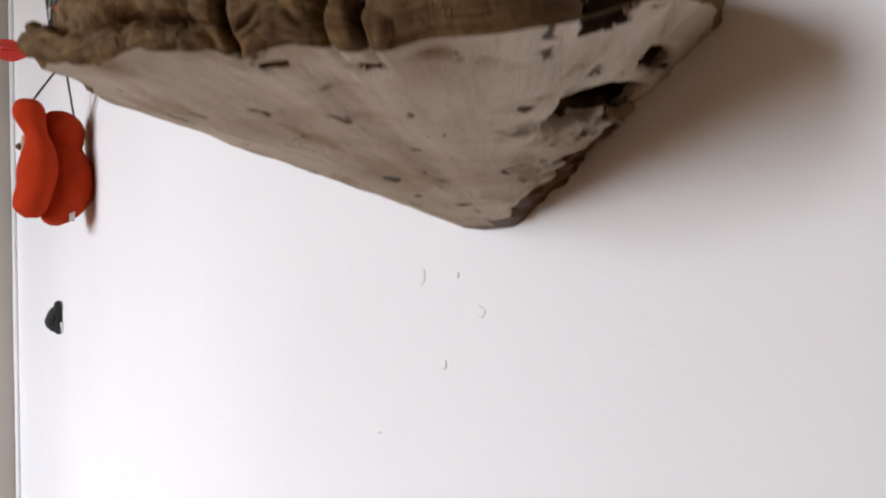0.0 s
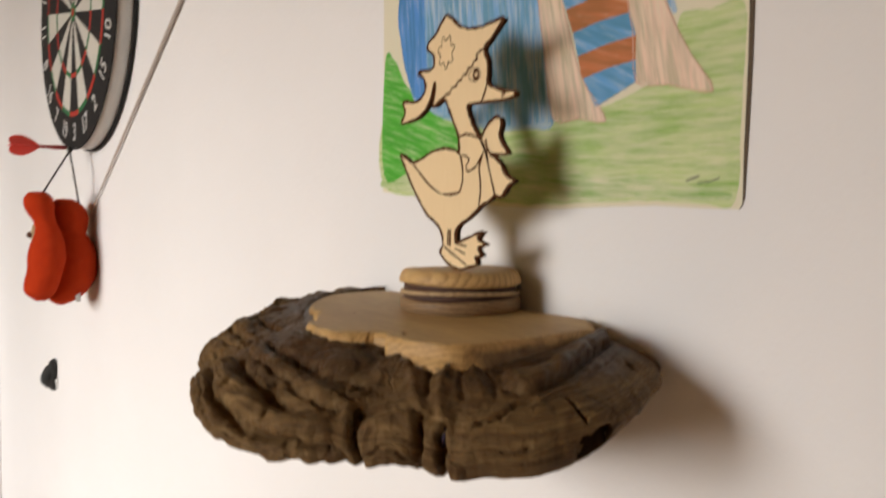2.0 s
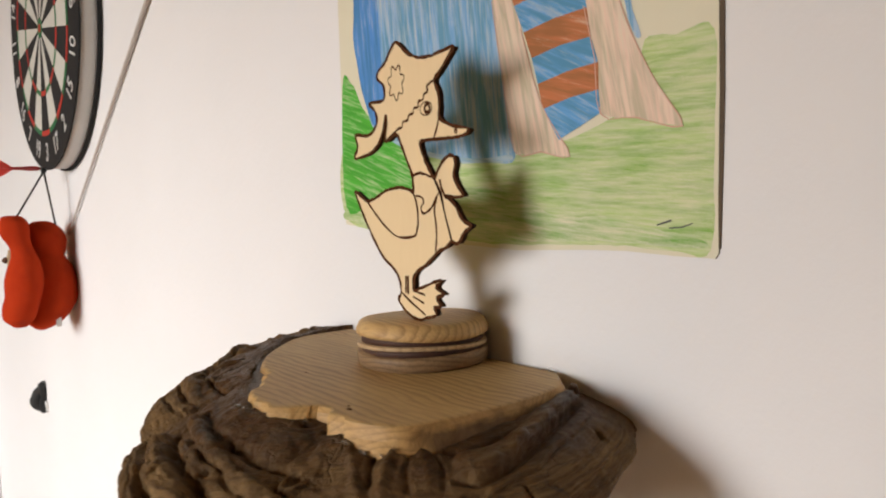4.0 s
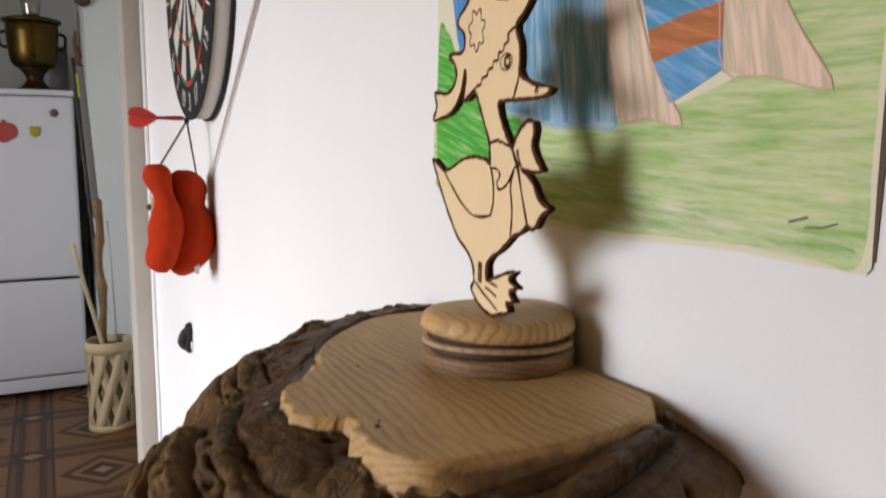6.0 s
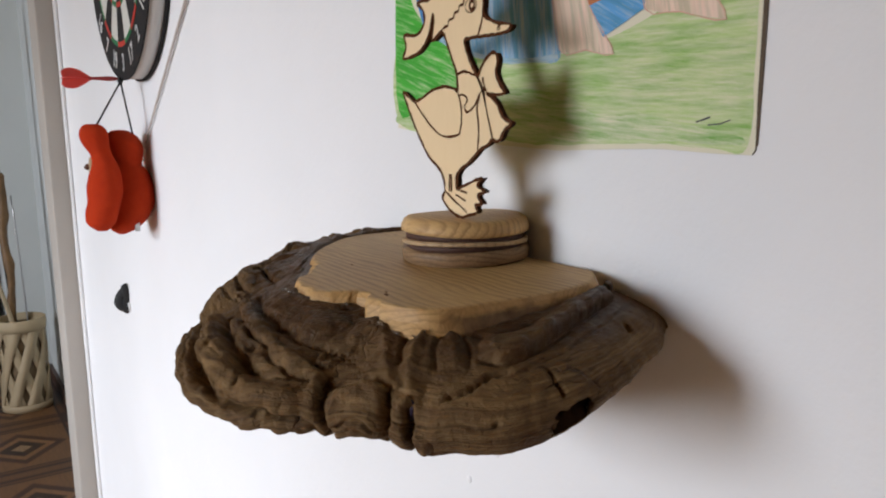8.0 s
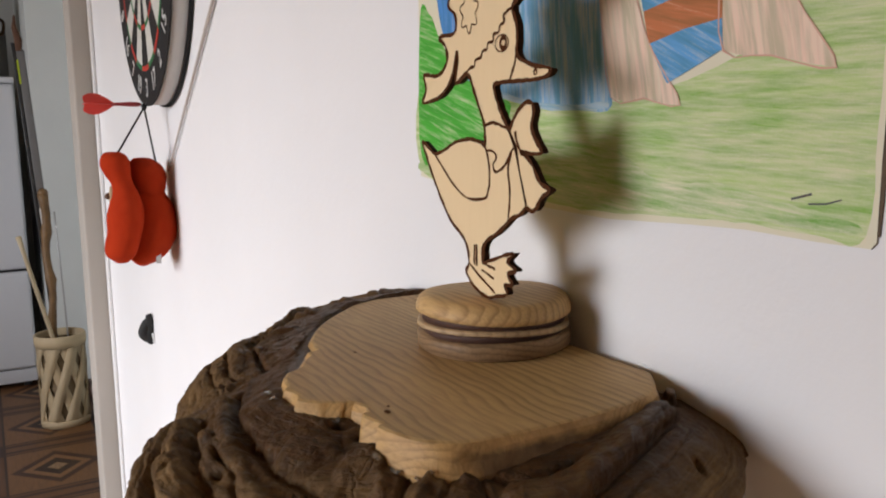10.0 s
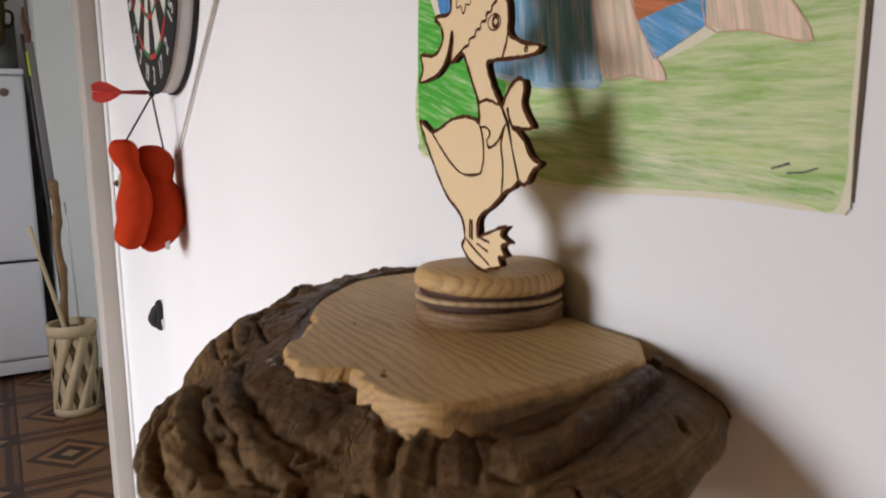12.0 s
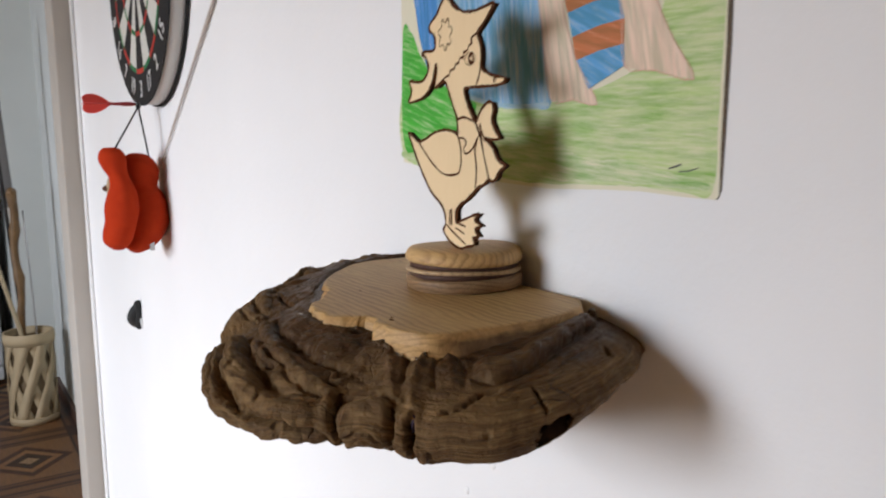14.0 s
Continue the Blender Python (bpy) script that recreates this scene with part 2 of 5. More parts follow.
# ---------------------------------------------------------------- mesh helpers
def link_mesh(name, bm, mats, smooth=True):
    me = bpy.data.meshes.new(name)
    bmesh.ops.recalc_face_normals(bm, faces=bm.faces)
    bm.to_mesh(me)
    bm.free()
    for m in mats if isinstance(mats, (list, tuple)) else [mats]:
        me.materials.append(m)
    if smooth:
        me.shade_smooth()
    return me


def part(name, bm, mats, parent=None, label="", smooth=True):
    """Links a bmesh as one object, under a thing or a part."""
    ob = new(name, bm if isinstance(bm, bpy.types.Mesh) else link_mesh(name, bm, mats, smooth))
    ob.parent = parent
    return tagged(ob, label)


def thing(name, label, category, at=(0, 0, 0), group="", kind=""):
    ob = new(name)
    ob.empty_display_size = 0.05
    ob.location = at
    return tagged(ob, label, category, group, kind)


def box(x0, x1, y0, y1, z0, z1, bevel=0.0, bm=None, segments=2):
    own = bm or bmesh.new()
    made = bmesh.ops.create_cube(own, size=1)["verts"]
    for v in made:
        v.co = ((x0 + x1) / 2 + v.co.x * (x1 - x0), (y0 + y1) / 2 + v.co.y * (y1 - y0), (z0 + z1) / 2 + v.co.z * (z1 - z0))
    if bevel:
        edges = list({e for v in made for e in v.link_edges})
        bmesh.ops.bevel(own, geom=edges, offset=bevel, segments=segments, profile=0.6, affect="EDGES")
    return own


def rings(loops, close=True, caps=(True, True), bm=None):
    """Skins a row of loops of equal length."""
    bm = bm or bmesh.new()
    made = [[bm.verts.new(p) for p in loop] for loop in loops]
    n = len(made[0])
    for a, b in zip(made, made[1:]):
        for i in range(n if close else n - 1):
            j = (i + 1) % n
            bm.faces.new((a[i], a[j], b[j], b[i]))
    for loop, cap in ((made[0], caps[0]), (made[-1], caps[1])):
        if cap:
            c = bm.verts.new(sum((v.co for v in loop), Vector()) / n)
            for i in range(n):
                bm.faces.new((loop[i], loop[(i + 1) % n], c))
    return bm


def lathe(profile, n=48, bm=None, caps=(True, True), m=None):
    """profile: rows of radius and height."""
    m = m or Matrix()
    return rings([[m @ Vector((r * math.cos(a), r * math.sin(a), z)) for a in (math.tau * i / n for i in range(n))] for r, z in profile], True, caps, bm)


def tube(points, radii, n=10, bm=None):
    """A round bar along points."""
    pts = [Vector(p) for p in points]
    radii = radii if isinstance(radii, (list, tuple)) else [radii] * len(pts)
    loops, side = [], None
    for i, p in enumerate(pts):
        d = (pts[min(i + 1, len(pts) - 1)] - pts[max(i - 1, 0)]).normalized()
        side = d.orthogonal().normalized() if side is None else (side - d * side.dot(d)).normalized()
        up = d.cross(side)
        loops.append([p + radii[i] * (side * math.cos(a) + up * math.sin(a)) for a in (math.tau * k / n for k in range(n))])
    return rings(loops, bm=bm)


def curve_through(pts, per=8, closed=False):
    """A smooth line through control points."""
    p = [Vector(q) for q in pts]
    n, out = len(p), []
    for i in range(n if closed else n - 1):
        a, b, c, d = [p[(i + k) % n] if closed else p[min(max(i + k, 0), n - 1)] for k in (-1, 0, 1, 2)]
        for k in range(per):
            t = k / per
            out.append(0.5 * (2 * b + (c - a) * t + (2 * a - 5 * b + 4 * c - d) * t * t + (3 * b - a - 3 * c + d) * t ** 3))
    if not closed:
        out.append(p[-1])
    return out


def plate(outline, depth, flat, bm=None, mats=(0, 1)):
    """A flat cut-out: outline of (u, v) laid by flat(u, v, w), depth thick; front and back take mats[0], the edge mats[1]."""
    bm = bm or bmesh.new()
    front = [bm.verts.new(flat(u, v, 0.0)) for u, v in outline]
    back = [bm.verts.new(flat(u, v, depth)) for u, v in outline]
    for f in (bm.faces.new(front), bm.faces.new(back[::-1])):
        f.normal_update()
        f.material_index = mats[0]
    n = len(outline)
    for i in range(n):
        f = bm.faces.new((front[i], back[i], back[(i + 1) % n], front[(i + 1) % n]))
        f.material_index = mats[1]
    bmesh.ops.triangulate(bm, faces=[f for f in bm.faces if len(f.verts) > 4])
    return bm


def strip(line, width, flat, w, bm, index):
    """A thin flat line along (u, v) points."""
    p = [Vector((u, v)) for u, v in line]
    rows = []
    for i, q in enumerate(p):
        d = (p[min(i + 1, len(p) - 1)] - p[max(i - 1, 0)]).normalized()
        s = Vector((-d.y, d.x)) * width / 2 * (0.75 + 0.5 * noise.noise(Vector((q.x * 0.35, q.y * 0.35, 3.1))))
        rows.append((bm.verts.new(flat(*(q + s), w)), bm.verts.new(flat(*(q - s), w))))
    for (a, b), (c, d) in zip(rows, rows[1:]):
        bm.faces.new((a, b, d, c)).material_index = index


# ---------------------------------------------------------------- the room
def wall(name, label, material_, *boxes, category="wall"):
    bm = bmesh.new()
    for b in boxes:
        box(*b, bm=bm)
    ob = new(name, link_mesh(name, bm, material_, False))
    return tagged(ob, label, category, kind="structure")


wall("wall_north", "whitewashed plaster wall with small dents and scuffs", WALL, (-1.7, 2.4, 0.0, 0.16, 0.0, 2.5))
# added walls out of view; they close the room and tint the fill
wall("wall_east", "unseen plain wall, beige for warm bounce", WALL_BOUNCE, (2.4, 2.55, -2.35, 0.16, 0.0, 2.5))
wall("wall_south", "unseen plain wall, beige for warm bounce", WALL_BOUNCE,
     (-1.65, -1.06, -2.5, -2.35, 0.0, 2.5), (-0.1, 2.55, -2.5, -2.35, 0.0, 2.5), (-1.06, -0.1, -2.5, -2.35, 0.0, 0.72), (-1.06, -0.1, -2.5, -2.35, 1.82, 2.5))
wall("wall_west", "unseen plain wall, beige for warm bounce", WALL_BOUNCE,
     (-1.75, -1.65, -2.5, -1.0, 0.0, 2.5), (-1.75, -1.65, -1.0, -0.045, 2.1, 2.5))
wall("floor", "brown painted board floor", FLOOR_ROOM, (-1.7, 2.55, -2.5, 0.16, -0.1, 0.0), category="floor")
wall("ceiling", "unseen plain ceiling, cream for warm bounce", CEILING, (-1.75, 2.55, -2.5, 0.16, 2.5, 2.6), category="ceiling")

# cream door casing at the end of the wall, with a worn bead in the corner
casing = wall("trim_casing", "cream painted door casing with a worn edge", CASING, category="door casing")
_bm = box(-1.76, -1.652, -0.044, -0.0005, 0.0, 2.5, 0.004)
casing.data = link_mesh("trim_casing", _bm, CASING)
bead = tagged(new("trim_bead", link_mesh("trim_bead", tube([(-1.648, -0.004, z / 10) for z in range(0, 26)], [0.0045 + 0.0015 * noise.noise(Vector((0, 0, z * 1.7))) for z in range(26)], 8), WALL)),
              "thick painted bead in the wall corner", "trim", kind="structure")

# small dents and chips in the plaster
for _x, _z, _w, _h in ((-.179, 1.028, .0045, .007), (-.131, 1.014, .0045, .005), (-.222, .940, .003, .002), (-.148, 1.030, .002, .002), (-.054, 1.138, .0045, .0012), (-.16, .985, .003, .004)):
    _bm = bmesh.new()
    bmesh.ops.create_uvsphere(_bm, u_segments=14, v_segments=8, radius=1, matrix=Matrix.Translation((_x, 0, _z)) @ Matrix.Diagonal((_w * 0.9, 0.0009, _h * 0.65, 1)))
    for _v in _bm.verts:
        _v.co += Vector((0.0010, 0.0001, 0.0012)) * noise.noise(_v.co * 330)
    tagged(new("plaster_chip", link_mesh("plaster_chip", _bm, WALL)), "small raised chip of whitewash", "plaster chip", kind="structure")


# ---------------------------------------------------------------- the bracket fungus shelf
CX = -0.125
ANGLES = [0, 7, 15, 25, 31, 37, 45, 52, 60, 68, 76, 84, 90, 97, 107, 115, 126, 135, 150, 165, 180]
REACH = [.116, .132, .148, .169, .176, .181, .180, .176, .179, .186, .188, .185, .180, .1755, .162, .167, .168, .158, .156, .150, .140]
RIM_Z = [1.116, 1.1155, 1.113, 1.1065, 1.099, 1.094, 1.0925, 1.0935, 1.0935, 1.0945, 1.0965, 1.0995, 1.1025, 1.106, 1.105, 1.106, 1.109, 1.112, 1.117, 1.121, 1.123]
THICK = [.004, .0045, .005, .008, .011, .013, .013, .013, .014, .012, .010, .008, .006, .003, .005, .005, .004, .004, .005, .006, .008]
# where the crust meets the slab: angle, reach, height, and how bulging the slope is from there to the rim
FOOT_A = [0, 8, 20, 33, 42, 50, 57, 65, 72, 80, 90, 105, 126, 150, 180]
FOOT_R = [.087, .100, .113, .126, .141, .149, .145, .133, .139, .138, .127, .114, .111, .115, .111]
FOOT_Z = [1.129, 1.131, 1.132, 1.131, 1.129, 1.1285, 1.1297, 1.132, 1.134, 1.135, 1.1352, 1.136, 1.1365, 1.139, 1.140]
BULGE = [.5, .6, .7, .6, .6, .62, .65, .7, .8, .9, .95, .9, .55, .4, .4]


def ease(t):
    t = np.clip(t, 0.0, 1.0)
    return t * t * (3 - 2 * t)


def field(p, scale, seed=0.0, octaves=1, gain=0.5):
    """Smooth gradient noise over rows of points, about -0.7 to 0.7."""
    out, amp = np.zeros(p.shape[:-1]), 1.0
    for octave in range(octaves):
        g = p * (scale * 2 ** octave) + seed * 13.7 + octave * 5.3
        cell = np.floor(g).astype(np.int64)
        f = g - cell
        w = f * f * f * (f * (f * 6 - 15) + 10)
        for i, j, k in itertools.product((0, 1), repeat=3):
            h = ((cell[..., 0] + i) * 374761393 + (cell[..., 1] + j) * 668265263 + (cell[..., 2] + k) * 1440662683) & 0xFFFFFFFF
            h = ((h ^ (h >> 13)) * 1274126177) & 0xFFFFFFFF
            h ^= h >> 16
            slope = sum((((h >> (10 * n)) & 1023) / 511.5 - 1) * (f[..., n] - c) for n, c in enumerate((i, j, k)))
            out += amp * slope * np.where(i, w[..., 0], 1 - w[..., 0]) * np.where(j, w[..., 1], 1 - w[..., 1]) * np.where(k, w[..., 2], 1 - w[..., 2])
        amp *= gain
    return out


def blur(v, times, axis):
    for _ in range(times):
        pad = [(0, 0)] * v.ndim
        pad[axis] = (1, 1)
        w = np.pad(v, pad, mode="edge")
        n = v.shape[axis]
        v = (np.take(w, range(n), axis) + np.take(w, range(1, n + 1), axis) + np.take(w, range(2, n + 2), axis)) / 3
    return v


def normals(p):
    n = np.cross(np.gradient(p, axis=0), np.gradient(p, axis=1))
    return n / np.maximum(np.linalg.norm(n, axis=-1, keepdims=True), 1e-9)


def skin_grid(name, p, uv, mats, index=None):
    """One mesh over a grid of points."""
    na, nv = p.shape[:2]
    i = np.arange(na * nv).reshape(na, nv)
    quads = np.stack([i[:-1, :-1], i[:-1, 1:], i[1:, 1:], i[1:, :-1]], -1).reshape(-1, 4)
    me = bpy.data.meshes.new(name)
    me.from_pydata(p.reshape(-1, 3).tolist(), [], quads.tolist())
    layer = me.uv_layers.new(name="bands")
    layer.data.foreach_set("uv", uv.reshape(-1, 2)[quads.reshape(-1)].astype(np.float32).ravel())
    for m in mats:
        me.materials.append(m)
    if index is not None:
        me.polygons.foreach_set("material_index", index[:-1, :-1].astype(np.int32).ravel())
    me.shade_smooth()
    return me


class Sculpt:
    """Heights over a skin laid out flat: a in degrees round the wall, v outward (1 at the rim). Sizes in millimetres."""

    def __init__(self, a, v, wobble, size):
        self.size = size
        self.x, self.y = a * size * math.pi / 180 + wobble[0], v * size + wobble[1]
        self.h = np.zeros(a.shape)

    def along(self, path):
        """Distance from a path and the side of it."""
        pts = [(p.x * self.size * math.pi / 180, p.y * self.size) for p in curve_through([(a, v, 0) for a, v in path], 4)]
        best, side, run = np.full(self.x.shape, 1e9), np.zeros(self.x.shape), np.zeros(self.x.shape)
        for i, ((x0, y0), (x1, y1)) in enumerate(zip(pts, pts[1:])):
            dx, dy = x1 - x0, y1 - y0
            t = np.clip(((self.x - x0) * dx + (self.y - y0) * dy) / (dx * dx + dy * dy), 0, 1)
            ox, oy = self.x - x0 - t * dx, self.y - y0 - t * dy
            d = np.hypot(ox, oy)
            near = d < best
            best = np.where(near, d, best)
            side = np.where(near, np.sign(oy * dx - ox * dy) * np.sign(dx), side)
            run = np.where(near, (i + t) / (len(pts) - 1), run)
        return best, side, run

    def groove(self, w, d, *path):
        self.h -= d * np.exp(-(self.along(path)[0] / w) ** 2)

    def fold(self, w, h, *path):
        self.h += h * np.exp(-(self.along(path)[0] / w) ** 2)

    def roll(self, w, h, *path):
        d, _, run = self.along(path)
        self.h += h * np.sqrt(np.maximum(0, 1 - (d / w) ** 2)) * (1 - 0.25 * np.sin(run * 19) * np.sin(run * 7.3 + 1))

    def step(self, w, h, reach, *path):
        """Raised on the inner side, with a sharp edge; dies away inward over reach."""
        d, side, run = self.along(path)
        ends = ease(run / 0.1) * ease((1 - run) / 0.1)
        self.h += ends * h * np.where(side < 0, np.exp(-(d / reach) ** 2) * ease(0.35 + d / w), 0)
        self.h -= ends * 0.35 * h * np.exp(-(d / w) ** 2)

    def mound(self, a, v, wa, wv, h, power=2.6):
        d = (np.abs(self.x - a * self.size * math.pi / 180) / wa) ** power + (np.abs(self.y - v * self.size) / wv) ** power
        self.h += h * np.sqrt(np.maximum(0, 1 - d))

    def pit(self, a, v, wa, wv, d):
        self.h -= d * np.exp(-((self.x - a * self.size * math.pi / 180) / wa) ** 2 - ((self.y - v * self.size) / wv) ** 2)


def crust_relief(s):
    # the rolled lobes over the left half, from the rim inward
    s.groove(1.6, 3.6, (99, .955), (85, .968), (78, .992), (73.6, 1.004), (70.5, 1.022), (66.8, 1.036), (62, 1.042))
    s.groove(0.6, 0.9, (101, .982), (88, .990), (80, 1.014), (74, 1.026), (69, 1.046), (64, 1.056))
    s.groove(0.5, 0.6, (97, .970), (86, .980), (79, 1.004), (74, 1.016), (70, 1.032))
    s.roll(3.2, 2.4, (101, .985), (92, .990), (86, .998), (79, 1.020), (74, 1.030), (70, 1.046), (66, 1.056), (62, 1.060))
    s.roll(6.2, 3.6, (93.5, .920), (88, .935), (81, .950), (74.6, .972), (69.8, .992), (65.9, 1.002), (61.6, 1.010))
    s.groove(0.7, 2.0, (85.0, .908), (83.6, .938), (83.8, .957))
    s.groove(0.8, 1.6, (74.0, .940), (72.6, .965), (72.0, .985))
    s.groove(2.0, 2.8, (92, .880), (82.3, .903), (76.5, .924), (72.4, .947), (69.1, .966), (65.7, .978), (62.5, .986))
    s.pit(76.7, .892, 2.6, 2.0, 4.5)
    s.mound(85.6, .866, 4.2, 3.6, 2.0)
    s.mound(80.0, .866, 4.0, 3.0, 1.8)
    s.groove(0.8, 1.3, (82.8, .846), (82.6, .885))
    s.roll(2.7, 2.0, (95, .832), (89, .828), (84.6, .829), (76.1, .852), (70.2, .893), (65.0, .936), (61.8, .962))
    s.groove(1.4, 2.4, (95, .800), (88.3, .804), (80.1, .811), (72.8, .832), (67.6, .858), (63.8, .879), (61.1, .905))
    s.groove(0.9, 1.4, (80, .858), (75.5, .873), (70.0, .918), (65.8, .952), (62.6, .972))
    for a, v in ((106, .872), (61.7, .913)):
        s.mound(a, v, 4.4, 4.0, 2.2, 2.0)
        s.pit(a, v, 1.8, 1.6, 4.5)
        s.groove(0.7, 1.4, (a + 1.6, v - .01), (a + 1.0, v + .02), (a - 1.2, v + .015))
    # strata of the back lobe
    s.groove(1.2, 2.0, (110, .900), (116, .927), (129, .965), (140, .972))
    s.groove(1.2, 2.4, (108, .840), (116, .885), (126, .900), (138, .925), (152, .935))
    s.groove(1.4, 2.2, (104, .770), (118, .803), (128, .850), (140, .875), (160, .890))
    s.roll(4.0, 1.6, (112, .850), (122, .868), (134, .897), (150, .910))
    for a, w in ((122, 1.2), (133, 1.8), (144, 1.4), (155, 2.0), (168, 1.5)):
        s.groove(w, 1.8, (a, .80), (a + 2, .90), (a + 1, 1.03))
    for a, v, w in ((120, .83, 8), (131, .80, 7), (146, .87, 11), (157, .84, 9), (170, .86, 11)):
        s.mound(a, v, w, 9, 1.6, 2.2)
    # the smooth dark slope below the slab
    s.mound(84, .760, 16, 9, 1.2, 2.0)
    s.mound(69, .800, 17, 8, 1.8, 2.0)
    s.mound(59, .820, 10, 9, 1.6, 2.0)
    for a, v in ((67, .722), (61.8, .748)):
        s.pit(a, v, 4.0, 1.9, 3.4)
    # knobbly front: boulders parted by deep clefts
    s.groove(1.2, 4.0, (60.2, .972), (59.4, 1.016), (59.1, 1.075))
    s.mound(55.5, 1.018, 10.8, 9.5, 2.4, 4.0)
    s.fold(2.6, 1.4, (58.6, 1.004), (57, .984), (54.5, .974), (52.4, .980))
    s.groove(0.9, 1.6, (58.5, 1.040), (56, 1.034), (53.5, 1.038), (52, 1.046))
    s.groove(0.6, 0.8, (58.3, 1.052), (55, 1.049), (52.4, 1.056))
    s.groove(1.3, 2.0, (59.5, .985), (57.5, .968), (54, .958), (51.6, .968))
    s.pit(57.4, .918, 10, 6, 2.0)
    s.groove(0.9, 4.5, (51.6, .985), (51.1, 1.015), (51.3, 1.075))
    s.mound(49.9, 1.020, 3.6, 9.0, 1.2, 3.4)
    s.mound(49.6, .982, 2.0, 1.8, 1.6)
    s.groove(1.1, 5.0, (48.9, .990), (48.3, 1.020), (48.0, 1.075))
    s.mound(46.8, 1.050, 3.4, 4.5, 2.2)
    # folds hanging down from the slab
    s.fold(2.2, 1.6, (56.0, .850), (55.0, .872), (53.5, .918), (51.8, .960))
    s.fold(2.2, 1.5, (49.4, .770), (50.2, .850), (49.9, .909), (48.6, .968))
    s.groove(1.3, 2.2, (50.4, .800), (51.6, .842), (52.4, .870), (51.4, .915))
    s.groove(1.3, 1.8, (55.2, .810), (53.8, .842), (52.6, .866))
    s.fold(2.4, 1.0, (46.4, .770), (45.2, .840), (44.0, .890))
    s.groove(1.2, 1.0, (48.0, .790), (47.4, .850), (46.6, .915))
    s.groove(1.2, 1.2, (44.0, .800), (42.6, .850), (41.8, .900))
    # crumbled line, tear and pits of the right half
    s.groove(0.9, 1.6, (44.6, .970), (42.9, .961), (41.0, .946), (38.8, .917), (37, .905))
    for a, v in ((43.6, .966), (42.2, .957), (41.4, .946), (40.2, .938), (39.4, .926), (38.0, .914)):
        s.pit(a, v, 1.2, 0.9, 1.8)
    s.roll(7.0, 1.8, (38.5, .818), (33.2, .812), (29.0, .775), (22, .715), (12.8, .700))
    s.step(2.0, 4.6, 11.0, (41.5, .866), (38.4, .878), (35.4, .874), (33.0, .858), (29.0, .816), (24.8, .786), (20, .770), (14, .764), (7, .755))
    s.groove(1.6, 2.0, (46, .770), (43, .790), (40.2, .796), (36.1, .772), (31, .745))
    s.groove(0.9, 2.0, (31.8, .920), (31.2, .955), (30.4, .985))
    s.step(0.8, 0.9, 8.0, (9.9, .812), (14.2, .830), (18.7, .838), (25.0, .846), (29.9, .884), (33.5, .896), (37, .925))
    s.groove(0.5, 0.6, (6, .930), (8.8, .952), (13.6, .966), (19.2, .972), (24.0, .980), (27.0, .992))
    s.groove(0.4, 0.5, (4, .972), (12, .984), (20, .992), (26, 1.006))
    s.pit(14.4, .900, 1.6, 3.6, 2.6)
    s.mound(5.5, .715, 4.6, 5.5, 5.0)
    s.pit(4.6, .748, 1.8, 1.6, 5.0)
    s.pit(38.2, 1.003, 1.4, 1.1, 1.4)


